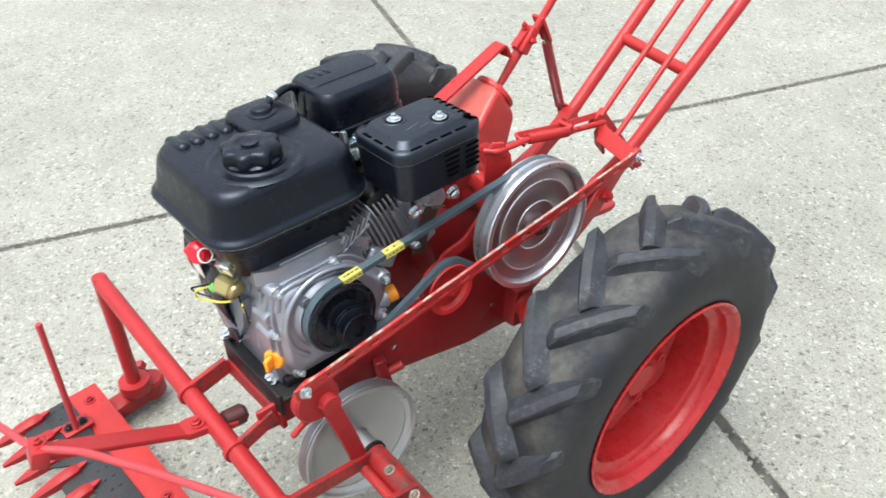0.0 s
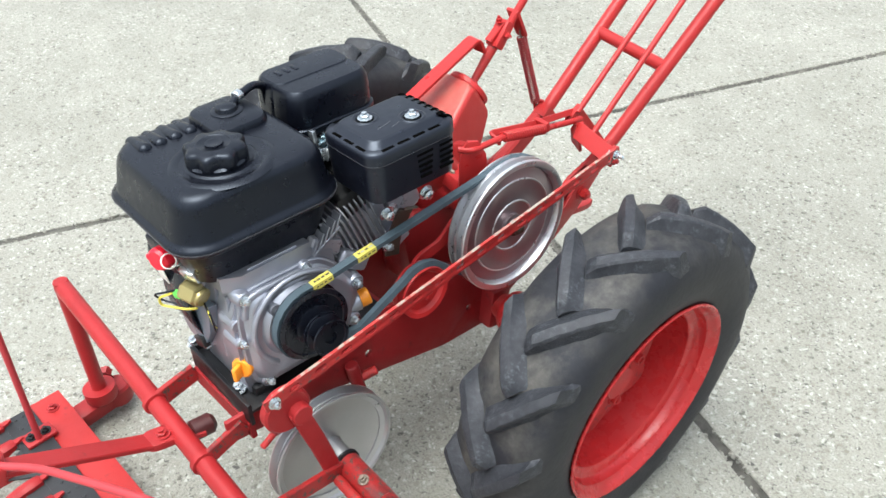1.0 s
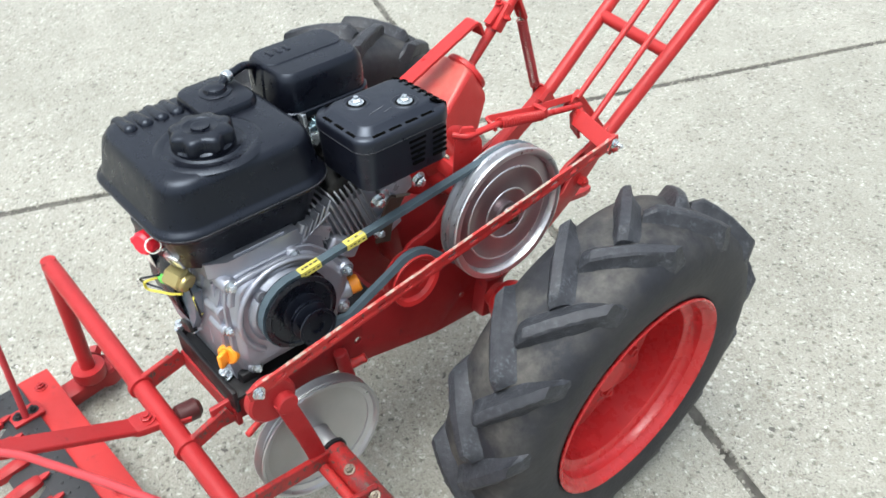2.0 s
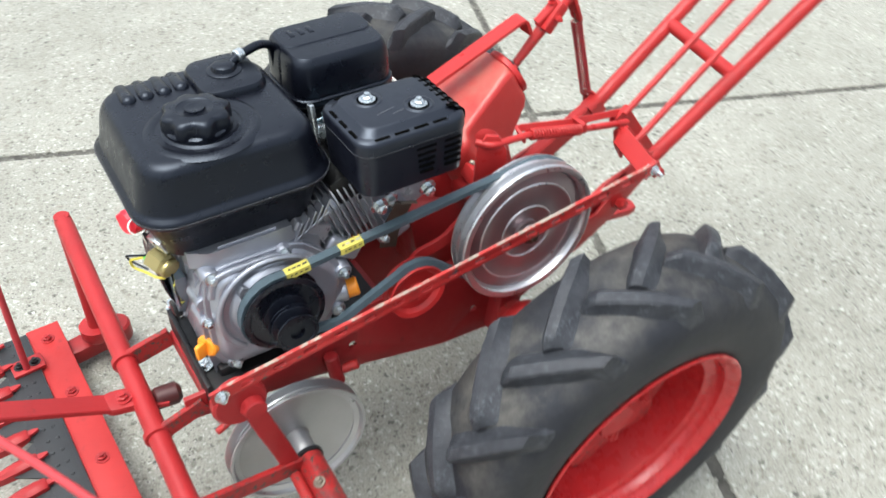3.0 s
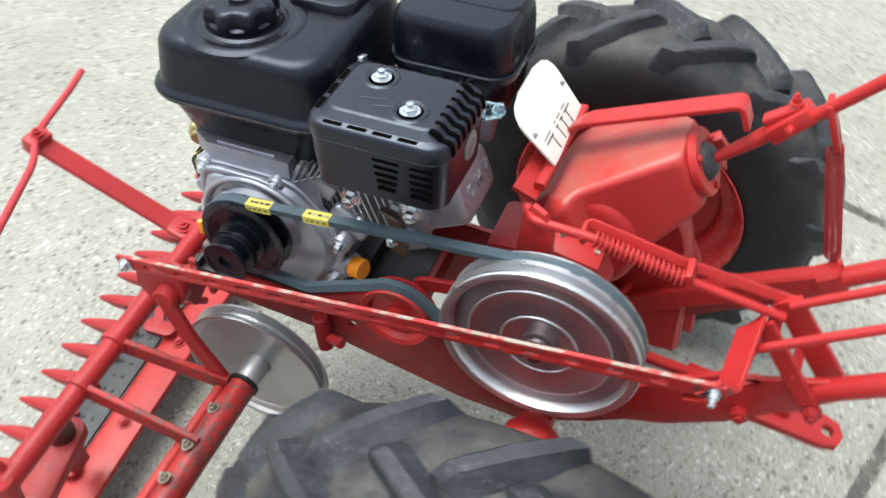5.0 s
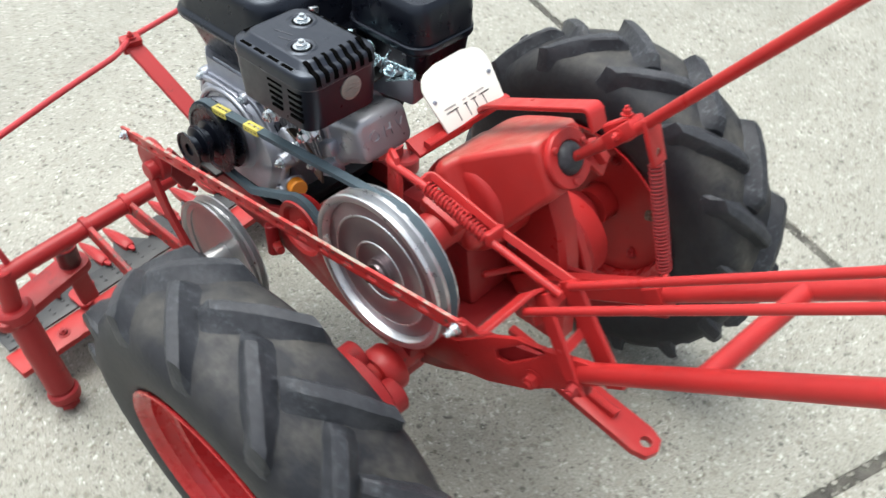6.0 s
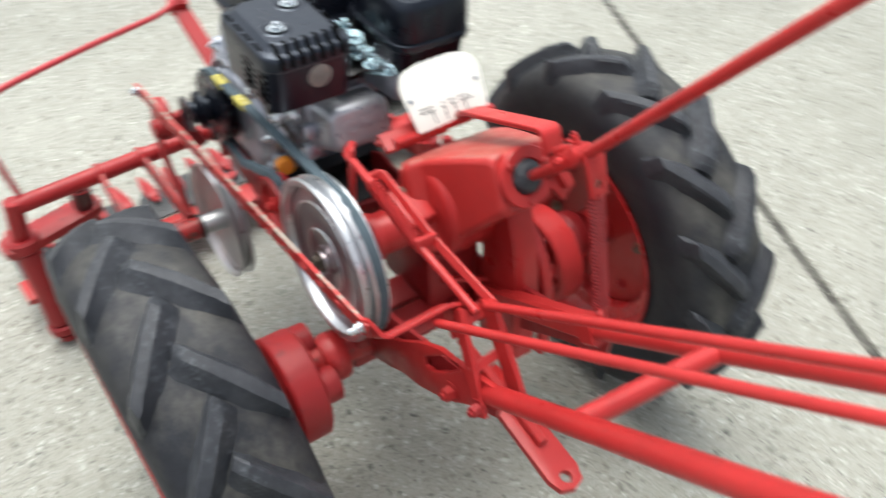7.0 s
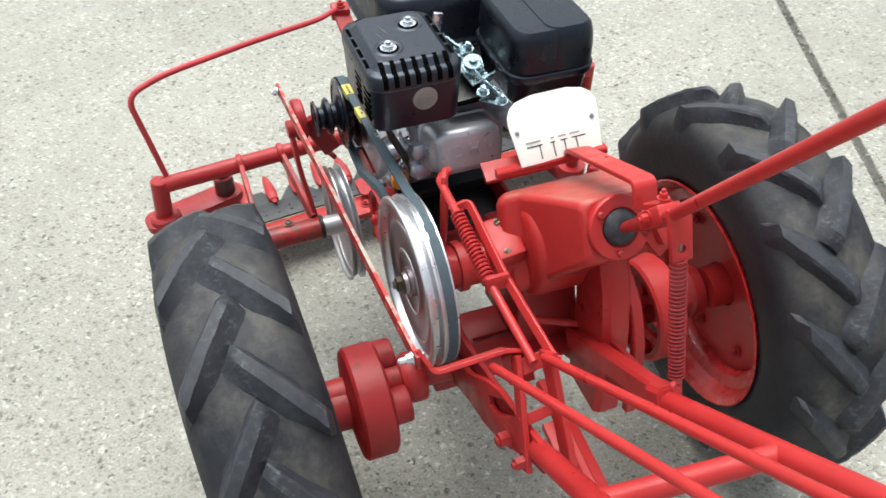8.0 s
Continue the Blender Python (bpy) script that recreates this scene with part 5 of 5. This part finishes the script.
for x, y, z in ((-0.098, 0.205, 0.520), (-0.098, 0.140, 0.522), (-0.061, 0.172, 0.492)):
    part("guard_bolt", bolt((x + 0.004, y, z), (-1, 0, -0.2), 0.0076, 0.009), ZINC, guard)

# air cleaner
AX, AY = 0.106, 0.165
part("air_cleaner_base", moulding([(0.528, 0.080, 0.100, 0.018, AX, AY), (0.540, 0.096, 0.122, 0.022, AX, AY), (0.574, 0.103, 0.130, 0.024, AX, AY), (0.5775, 0.110, 0.137, 0.026, AX, AY), (0.580, 0.113, 0.140, 0.027, AX, AY), (0.587, 0.113, 0.140, 0.027, AX, AY), (0.5885, 0.110, 0.137, 0.026, AX, AY)]), BLACK_PLASTIC, engine, "black air cleaner base", 40)
lid = part("air_cleaner_lid", moulding([(0.5890, 0.106, 0.133, 0.025, AX, AY), (0.612, 0.105, 0.132, 0.022, AX, AY), (0.628, 0.102, 0.129, 0.021, AX, AY), (0.6355, 0.097, 0.124, 0.020, AX, AY), (0.6392, 0.090, 0.117, 0.018, AX, AY), (0.6400, 0.05, 0.08, 0.015, AX, AY)]), BLACK_PLASTIC, engine, "rounded black air cleaner lid", 40)
for k in range(3):
    part("lid_mark", box((0.018, 0.006, 0.0022), (AX + 0.022, AY + 0.040 - 0.013 * k, 0.6420), bevel=0.001), BLACK_PLASTIC, lid)
part("lid_hood", moulding([(0.5892, 0.070, 0.1355, 0.024, AX + 0.0190, AY), (0.612, 0.070, 0.1345, 0.022, AX + 0.0185, AY), (0.628, 0.067, 0.1315, 0.021, AX + 0.0185, AY), (0.6370, 0.062, 0.126, 0.020, AX + 0.0185, AY), (0.6412, 0.055, 0.118, 0.017, AX + 0.018, AY), (0.6420, 0.03, 0.08, 0.012, AX + 0.018, AY)]), BLACK_PLASTIC, lid, "raised hood of the lid", 40)
# carburettor linkage between the tank and the air cleaner
part("throttle_plate", box((0.026, 0.075, 0.0025), (0.030, 0.190, 0.562), (8, -12, 6), 0.0008), BLUE_ZINC, engine, "bright zinc throttle plate")
part("throttle_plate", box((0.022, 0.030, 0.0025), (0.034, 0.112, 0.556), (-14, 10, 20), 0.0008), BLUE_ZINC, engine, "bright zinc linkage plate")
part("throttle_spool", lathe([(0, 0), (0.0135, 0), (0.0135, 0.003), (0.009, 0.004), (0.009, 0.008), (0.0115, 0.009), (0.0115, 0.011), (0.005, 0.012), (0.005, 0.017), (0, 0.017)], frame_to((0.030, 0.172, 0.568), (0.026, 0.160, 0.60)), 28), BLUE_ZINC, engine, "bright zinc throttle spool")
part("throttle_bracket", box((0.003, 0.034, 0.026), (0.020, 0.216, 0.574), (0, -20, 12), 0.0008), BLUE_ZINC, engine)
part("throttle_bracket", box((0.022, 0.003, 0.022), (0.036, 0.140, 0.566), (20, 0, 30), 0.0008), BLUE_ZINC, engine)
part("throttle_spring", coil((0.022, 0.150, 0.572), (0.040, 0.110, 0.566), 0.0035, 0.0008, 12), BLUE_ZINC, engine)
for x, y, z in ((0.022, 0.205, 0.573), (0.022, 0.118, 0.566), (0.040, 0.102, 0.560), (0.036, 0.205, 0.574)):
    part("throttle_screw", bolt((x, y, z), (-0.1, -0.3, 1), 0.0052, 0.008), BLUE_ZINC, engine)
part("throttle_rod", rod((0.012, 0.235, 0.576), (0.036, 0.098, 0.572), 0.0013, 8), BLUE_ZINC, engine)
part("carburettor_body", box((0.04, 0.07, 0.045), (0.070, 0.150, 0.525), (0, 0, 10), 0.006), ALUMINIUM, engine)
part("heat_shield", box((0.050, 0.070, 0.003), (0.020, 0.180, 0.541), (0, -6, 0), 0.001), BLACK_PAINT, engine, "black heat shield")
part("exhaust_ear", sweep(arc([(-0.096, 0.166, 0.510), (-0.084, 0.166, 0.505), (-0.070, 0.170, 0.474), (-0.056, 0.172, 0.443), (-0.054, 0.176, 0.416)], 0.010), 0, flat=(0.003, 0.022, (0.2, 0.95, 0.2))), GREASY_STEEL, engine, "dark exhaust flange ear")
part("choke_lever", box((0.012, 0.006, 0.05), (0.004, 0.236, 0.588), (0, 10, 0), 0.001), ZINC, engine, "bright zinc choke lever")
part("choke_lever", box((0.022, 0.012, 0.016), (0.000, 0.228, 0.578), (20, 10, 30), 0.002), ZINC, engine)

# flywheel shroud on the far side, and the wiring at the front
part("fan_shroud", lathe([(0, 0), (0.072, 0), (0.082, -0.008), (0.090, -0.022), (0.092, -0.05), (0, -0.05)], across(0.125, EY - 0.004, EZ + 0.01), 44), BLACK_GLOSS, engine, "black fan shroud with recoil starter")
part("shroud_edge", sweep([(0.060 + 0.0004 * max(0, a - 40), EY + 0.102 * math.cos(radians(a)), EZ + 0.01 + 0.102 * math.sin(radians(a))) for a in range(-50, 61, 8)], 0, flat=(0.07, 0.004, (0, 1, 0.01))), BLACK_GLOSS, engine, "black pressed shroud edge", 60)
part("shroud_label", box((0.030, 0.0015, 0.036), (0.090, EY + 0.103, 0.452), (-8, 0, 0), 0.0005), WHITE_PLATE, engine, "white printed sticker")
part("ignition_panel", box((0.05, 0.012, 0.05), (0.060, EY + 0.100, 0.500), (-8, 0, 10), 0.004), BLACK_PLASTIC, engine)
knob = lathe([(0, 0), (0.013, 0), (0.015, 0.003), (0.015, 0.020), (0.012, 0.024), (0, 0.024)], frame_to((0.030, EY + 0.104, 0.519), (0.022, EY + 0.125, 0.522)), 20)
box((0.006, 0.010, 0.008), (0.037, EY + 0.126, 0.522), (0, 0, 20), 0.002, bm=knob)
part("stop_switch", knob, plain("red_plastic", (0.70, 0.01, 0.03), 0.35), engine, "red stop switch knob")
part("switch_ring", lathe([(0.0085, 0), (0.0100, 0.0006), (0.0100, 0.002), (0.0085, 0.0026)], frame_to((0.008, EY + 0.116, 0.524), (-0.006, EY + 0.116, 0.532)), 24), WHITE_PLATE, engine)
part("fuel_valve", rod((-0.014, EY + 0.098, 0.472), (0.008, EY + 0.108, 0.478), 0.0155, 6, edge=0.003), BRASS, engine, "yellow-plated hexagon fuel valve")
part("fuel_valve_seat", rod((-0.020, EY + 0.096, 0.470), (-0.014, EY + 0.098, 0.472), 0.0125, 20), BRASS, engine)
part("wire_clip", box((0.016, 0.009, 0.011), (0.024, EY + 0.111, 0.460), (0, 15, 10), 0.003), GREEN, engine, "green wire connector")
part("wire_loop", sweep(arc([(0.028, EY + 0.112, 0.462), (0.046, EY + 0.130, 0.452), (0.050, EY + 0.128, 0.436), (0.032, EY + 0.116, 0.436), (0.010, EY + 0.112, 0.444), (-0.008, EY + 0.104, 0.452)], 0.016), 0.0017, 8), YELLOW_WIRE, engine, "loose yellow wire")
part("wire_loop", sweep(arc([(0.028, EY + 0.113, 0.465), (0.050, EY + 0.134, 0.457), (0.046, EY + 0.126, 0.446), (0.030, EY + 0.114, 0.442)], 0.008), 0.0014, 8), BLACK_PLASTIC, engine, "loose black wire")
for k in range(3):
    part("wire_loop", sweep(arc([(-0.016, EY + 0.096, 0.462 - 0.004 * k), (-0.032 - 0.003 * k, EY + 0.100, 0.456), (-0.036, EY + 0.098, 0.438 - 0.006 * k), (-0.026, EY + 0.092, 0.424)], 0.008), 0.0013, 6), YELLOW_WIRE if k == 1 else BLACK_PLASTIC, engine)
part("valve_bracket", box((0.024, 0.008, 0.020), (-0.006, EY + 0.100, 0.502), (-20, 0, 20), 0.001), ZINC, engine, "bright zinc bracket")
part("valve_bracket", box((0.016, 0.020, 0.003), (0.014, EY + 0.100, 0.512), (0, 20, 20), 0.0008), ZINC, engine)
part("front_panel", loft([[(x, EY + y, z) for x, z in ((-0.018, 0.452), (0.050, 0.432), (0.060, 0.372), (0.028, 0.358), (-0.002, 0.400))] for y in (0.082, 0.092, 0.094)]), BLUE_GREY, engine, "blue-grey front plate")
part("front_bracket", box((0.030, 0.010, 0.016), (0.036, EY + 0.094, 0.362), (0, 25, 0), 0.002), BLACK_PAINT, engine)

# ---- drive belt ----
belt = bmesh.new()
bx = -0.0958
E_C, D_C, I_C = Vector((0.3395, 0.4215)), Vector((-0.001, 0.408)), Vector((0.161, 0.368))
er, dr, ir = 0.0495, 0.0995, 0.0435
path = []
for i in range(13):
    path.append((E_C.x + er * math.sin(radians(-8 + 195 * i / 12)), E_C.y + er * math.cos(radians(-8 + 195 * i / 12))))
path.append((0.27, 0.366))
for i in range(7):
    a = radians(35 - 75 * i / 6)
    path.append((I_C.x + ir * math.sin(a), I_C.y + ir * math.cos(a)))
for i in range(17):
    a = radians(120 + 228 * i / 16)
    path.append((D_C.x + dr * math.sin(a), D_C.y + dr * math.cos(a)))
loop = [Vector((bx, y, z)) for y, z in path]
rings = []
for i, p in enumerate(loop):
    d = (loop[(i + 1) % len(loop)] - loop[i - 1]).normalized()
    nrm = Vector((0, -d.z, d.y))
    rings.append([belt.verts.new(p + Vector((sx * w, 0, 0)) + nrm * h) for sx, w, h in ((1, 0.0058, 0.0040), (-1, 0.0058, 0.0040), (-1, 0.0040, -0.0045), (1, 0.0040, -0.0045))])
for i in range(len(rings)):
    a, b = rings[i], rings[(i + 1) % len(rings)]
    for k in range(4):
        belt.faces.new((a[k], a[(k + 1) % 4], b[(k + 1) % 4], b[k]))
drive_belt = part("drive_belt", belt, BELT, None, smooth=50)
tagged(drive_belt, "blue-grey cloth drive belt with yellow labels", "belt")
top0, top1 = loop[0], loop[-1]
for y in (0.315, 0.246):
    f = (top0.y - y) / (top0.y - top1.y)
    c = top0 + (top1 - top0) * f
    ang = math.degrees(math.atan2(top0.z - top1.z, top0.y - top1.y))
    bm = box((0.0120, 0.030, 0.0090), tuple(c), (ang, 0, 0), 0.0003, 1)
    lab = part("belt_label", bm, YELLOW, drive_belt, "yellow printed label", 0)
    ahead = (top0 - top1).normalized()
    for k, (n, off) in enumerate(((0.006, -0.010), (0.0045, -0.003), (0.005, 0.0035), (0.0035, 0.009))):
        q = c + ahead * off
        part("print_bar", box((0.0030, n, 0.0006), (q.x, q.y, q.z + 0.0044), (ang, 0, 0)), INK if y > 0.3 or k % 2 else DARK_ALUMINIUM, lab, smooth=0)
        part("print_bar", box((0.0006, n * 0.8, 0.0018), (c.x - 0.0059, q.y, q.z), (ang, 0, 0)), INK, lab, smooth=0)


# ---- sickle bar mower on the front ----
mower = thing("sickle_bar_mower", "red sickle bar mower with black knives, mounted in front", "mower")
TL, TR = Vector((-0.379, 0.509, 0.234)), Vector((0.396, 0.513, 0.290))
td = (TR - TL).normalized()
part("top_tube", rod(TL, TR, 0.0138, 24), MOWER_RED, mower, "round red cross tube")


def along(x):
    return TL + td * ((x - TL.x) / td.x)


# uprights at both ends
for end, base, r in ((TR, Vector((0.392, 0.520, 0.055)), 0.0125), (TL, Vector((-0.387, 0.508, 0.160)), 0.0145)):
    part("upright", rod(end + Vector((0, 0, 0.012)), base, r, 20), MOWER_RED, mower, "red upright tube")
POST_TOP, POST_END = Vector((-0.385, 0.508, 0.176)), Vector((-0.374, 0.480, -0.022))
for f0, f1, r in ((0.0, 0.12, 0.026), (0.12, 0.90, 0.021), (0.90, 1.0, 0.025)):
    part("shoe_post", rod(POST_TOP.lerp(POST_END, f0), POST_TOP.lerp(POST_END, f1), r, 26, edge=0.004), RED_DARK, mower, "thick red shoe post")
part("shoe_nut", bolt(tuple(POST_END), tuple(POST_END - POST_TOP), 0.016, 0.018), RED_DARK, mower)
# flat bars from the tube back to the machine
for x, rear in ((0.076, (0.074, 0.446, 0.284)), (-0.058, (-0.062, 0.446, 0.284)), (-0.177, (-0.158, 0.368, 0.213)), (-0.246, (-0.246, 0.352, 0.215))):
    a = along(x)
    part("tie_bar", bar(a, rear, 0.008, 0.030 if x > 0 else 0.024, (0, 0, 1)), RED_GREASY, mower, "flat red tie bar")
    part("bar_collar", lathe([(0.0142, -0.005), (0.0178, -0.004), (0.0178, 0.004), (0.0142, 0.005)], frame_to(a, a + td), 26), MOWER_RED, mower)
part("front_rail", bar((0.078, 0.4420, 0.274), (-0.068, 0.4380, 0.270), 0.008, 0.030), RED_DARK, mower, "red cross rail under the engine, darkened as shade")

# front pulley on its shaft
fp = holder(mower, "mower_pulley", (-0.1035, 0.353, 0.206))
prof = [(0.090, 0.002)] + vee(0.098, 0.0, 0.022, 0.014) + [(0.094, 0.0215), (0.091, 0.017), (0.089, 0.010), (0.089, 0.006), (0.090, 0.002)]
prof = [(r * 0.968, x) for r, x in prof]
part("pulley_rim", lathe(prof, across(0, 0, 0), 72), DULL_RIM, fp, "dull silver grooved rim", 30)
part("pulley_web", lathe([(0.0905, 0.019), (0.086, 0.014), (0.080, 0.011), (0.05, 0.009), (0.018, 0.009), (0.018, 0.005), (0.05, 0.005), (0.0905, 0.012)], across(0, 0, 0), 60), GREY_WEB, fp, "dull grey dished web", 40)
part("pulley_hub", lathe([(0.019, 0.0), (0.0165, 0.012), (0.0155, 0.042), (0.0145, 0.045), (0, 0.045)], across(0, 0, 0), 26), GREY_WEB, fp, "bright smeared hub")
part("shaft_tube", rod((-0.147, 0.353, 0.206), (-0.335, 0.355, 0.198), 0.0175, 24), RED_GREASY, mower, "greasy red shaft tube, paint chipped")
part("shaft_ring", lathe([(0.0175, 0), (0.020, 0.001), (0.020, 0.006), (0.0175, 0.007)], across(-0.146, 0.353, 0.206), 24), BLACK_PAINT, mower)
for k in (-0.20, -0.255, -0.30):
    part("shaft_screw", bolt((k, 0.360, 0.2205), (0, 0.3, 1), 0.0055, 0.006), OLD_STEEL, mower)
part("shaft_stay", rod((-0.162, 0.378, 0.204), (-0.335, 0.380, 0.196), 0.0075, 14), RED_WORN, mower, "thin red rod beside the shaft tube")
# crank disc and its arm behind the perforated strip
part("crank_disc", lathe([(0, 0), (0.029, 0), (0.032, 0.003), (0.032, 0.014), (0.029, 0.017), (0, 0.017)], across(-0.144, 0.424, 0.368), 36), MOWER_RED, mower, "red crank disc")
part("crank_boss", rod((-0.150, 0.412, 0.362), (-0.174, 0.412, 0.362), 0.014, 20), MOWER_RED, mower)
part("crank_arm", sweep(arc([(-0.168, 0.416, 0.368), (-0.166, 0.398, 0.300), (-0.158, 0.384, 0.245), (-0.154, 0.378, 0.216)], 0.02), 0, flat=(0.024, 0.007, (1, 0, 0))), MOWER_RED, mower, "flat red crank arm")
part("disc_support", bar((-0.105, 0.425, 0.300), (-0.138, 0.424, 0.365), 0.03, 0.012, (0, 1, 0)), RED_DARK, mower)
part("tension_screw", rod((-0.104, 0.415, 0.290), (-0.114, 0.450, 0.284), 0.0045, 12), RED_WORN, mower)

# cutter bar at the ground: a red plate, a continuous black knife and closely set fingers
bar_y = 0.584
CUT = Matrix.Translation((0.02, bar_y, -0.012)) @ Matrix.Rotation(-0.042, 4, "Y") @ Matrix.Rotation(radians(3), 4, "Z")
bm = box((0.86, 0.054, 0.012), (0, -0.005, 0.046), bevel=0.0015)
bmesh.ops.transform(bm, matrix=CUT, verts=bm.verts)
part("cutter_bar", bm, RED_SCUFFED, mower, "flat red cutter bar, scuffed")
rivets = [(-0.405 + 0.0254 * k, 0.046, 0.0024) for k in range(33)]
bm = plate([(-0.42, 0.022), (0.42, 0.022), (0.42, 0.072), (-0.42, 0.072)], 0.004, CUT @ Matrix.Translation((0, 0, 0.0555)), bevel=0.0005)
knife_back = part("knife_bar", bm, BLADE_BLACK, mower, "black knife back with rivets")
rivet_mesh = mesh_of(lathe([(0, 0.0016), (0.0022, 0.0014), (0.0034, 0.0)], None, 10), "rivet", BLADE_BLACK, 40)
for x, y, r in rivets:
    for dy in (-0.007, 0.007):
        o = new("rivet", rivet_mesh)
        o.parent = knife_back
        o.matrix_world = CUT @ Matrix.Translation((x, y + dy * (1 if int(x * 1000) % 2 else -1), 0.0575))
knife_mesh = mesh_of(plate([(-0.0375, 0), (0.0375, 0), (0.010, 0.040), (-0.010, 0.040)], 0.003), "knife_section", BLADE_BLACK, 0)
finger = bmesh.new()
loft([[(x, y, z) for x, z in ((-w, -h), (w, -h), (w, h * 0.5), (w * 0.4, h), (-w * 0.4, h), (-w, h * 0.5))] for y, w, h in ((0.000, 0.0060, 0.0030), (0.002, 0.0075, 0.0050), (0.016, 0.0085, 0.0075), (0.030, 0.0085, 0.0085), (0.060, 0.0060, 0.0065), (0.082, 0.0022, 0.0025))], bm=finger)
loft([[(x, y, z) for x, z in ((-w, -0.002), (w, -0.002), (w, 0.002), (-w, 0.002))] for y, w in ((-0.014, 0.0014), (-0.006, 0.0035), (0.004, 0.0042))], bm=finger)
finger_mesh = mesh_of(finger, "guard_finger", MOWER_RED, 35)
for k in range(11):
    s = new("knife_section", knife_mesh)
    s.parent = mower
    s.matrix_world = CUT @ pose(-0.381 + 0.0762 * k, 0.072, 0.0555)
for k in range(17):
    f = new("guard_finger", finger_mesh)
    f.parent = mower
    f.matrix_world = CUT @ pose(-0.405 + 0.0508 * k, 0.074, 0.0620, -7) @ Matrix.Diagonal((1.25, 1.1, 1.15, 1))
for k in range(6):
    x = -0.34 + 0.15 * k
    part("bar_bolt", bolt(tuple(CUT @ Vector((min(x, 0.395), -0.006, 0.052))), (0, 0, 1), 0.0075, 0.006), RED_DARK, mower)
for x in (-0.28, -0.03):
    bm = plate(rounded(0.026, 0.052, 0.012), 0.006, CUT @ pose(x, 0.030, 0.0635), bevel=0.001)
    plate(rounded(0.016, 0.036, 0.007), 0.006, CUT @ pose(x + 0.018, 0.042, 0.0640, 0, 0, -62), bevel=0.001, bm=bm)
    part("knife_clip", bm, MOWER_RED, mower, "red knife hold-down clip")
# end shoes
bm = box((0.040, 0.120, 0.030), (0.402, 0.545, 0.020), (0, -2.4, 10), 0.006)
lathe([(0, 0), (0.026, 0), (0.028, 0.004), (0.028, 0.030), (0.024, 0.034), (0, 0.034)], Matrix.Translation((0.410, 0.492, 0.008)), 24, bm=bm)
part("end_shoe", bm, RED_DARK, mower, "red cast end shoe")
part("shoe_clamp", lathe([(0, 0), (0.026, 0), (0.028, 0.004), (0.028, 0.024), (0, 0.024)], frame_to((0.392, 0.520, 0.045), (0.392, 0.52, 0.1)), 26), MOWER_RED, mower)
part("shoe_nut", bolt((0.425, 0.500, 0.055), (0.6, -0.6, 0.3), 0.012, 0.016), RED_DARK, mower)
bm = plate(rounded(0.17, 0.05, 0.02), 0.016, pose(-0.335, 0.525, 0.162, 0, -4, 12), bevel=0.002)
part("shoe_arm", bm, RED_DARK, mower, "red arm on the shoe post")
part("arm_pivot", rod((-0.278, 0.537, 0.165), (-0.278, 0.537, 0.208), 0.017, 20, edge=0.004), DARK_MAROON, mower)
part("arm_nut", bolt((-0.278, 0.537, 0.206), (0, 0, 1), 0.011, 0.012), RED_DARK, mower)
part("shoe_link", bar((-0.278, 0.540, 0.175), (-0.26, 0.565, 0.06), 0.03, 0.012, (0, 1, 0)), RED_DARK, mower)

# front bail: centre arm, clamp and bent wire
CL = Vector((-0.006, 0.722, 0.374))
part("bail_arm", sweep(arc([(0.002, 0.480, 0.250), (0.016, 0.545, 0.262), CL], 0.05), 0, flat=(0.030, 0.008, (0.0, -0.5, 1))), MOWER_RED, mower, "flat red arm to the bail")
part("arm_bracket", plate(rounded(0.034, 0.060, 0.014), 0.012, pose(0.012, 0.528, 0.263, 8, 0, -6), bevel=0.002), MOWER_RED, mower)
part("arm_bolt", bolt((0.012, 0.532, 0.270), (0, 0, 1), 0.008, 0.006), MOWER_RED, mower)
part("arm_knob", rod((0.004, 0.462, 0.250), (0.006, 0.500, 0.252), 0.0150, 20, edge=0.006), DARK_MAROON, mower, "dark maroon knob")
part("bail_clamp", box((0.034, 0.022, 0.026), tuple(CL), (20, 0, -8), 0.003), MOWER_RED, mower)
part("clamp_bolt", bolt(tuple(CL + Vector((0, -0.004, 0.013))), (0, 0, 1), 0.006, 0.007), MOWER_RED, mower)
wire = [(-0.366, 0.516, 0.246), (-0.377, 0.521, 0.310), (-0.393, 0.534, 0.394), (-0.340, 0.550, 0.408), (-0.300, 0.5635, 0.4100), (-0.172, 0.624, 0.4005), (-0.050, 0.684, 0.386), tuple(CL + Vector((0, 0.002, 0.008))), (0.11, 0.758, 0.378), (0.15, 0.774, 0.376)]
part("bail_wire", sweep(arc(wire, 0.045, 6), 0.0048, 12), RED_PALE, mower, "bent pinkish-red bail wire")
part("marker_rod", rod((0.353, 0.643, 0.050), (0.346, 0.631, 0.300), 0.0054, 12), RED_PALE, mower, "upright pinkish-red rod at the end of the bar")
bm = box((0.034, 0.05, 0.006), (0.360, 0.640, 0.062), (0, 0, 5), 0.001)
part("wire_foot", bm, MOWER_RED, mower)
for y in (0.628, 0.652):
    part("foot_bolt", bolt((0.360, y, 0.065), (0, 0, 1), 0.0065, 0.006), BLACK_PAINT, mower)
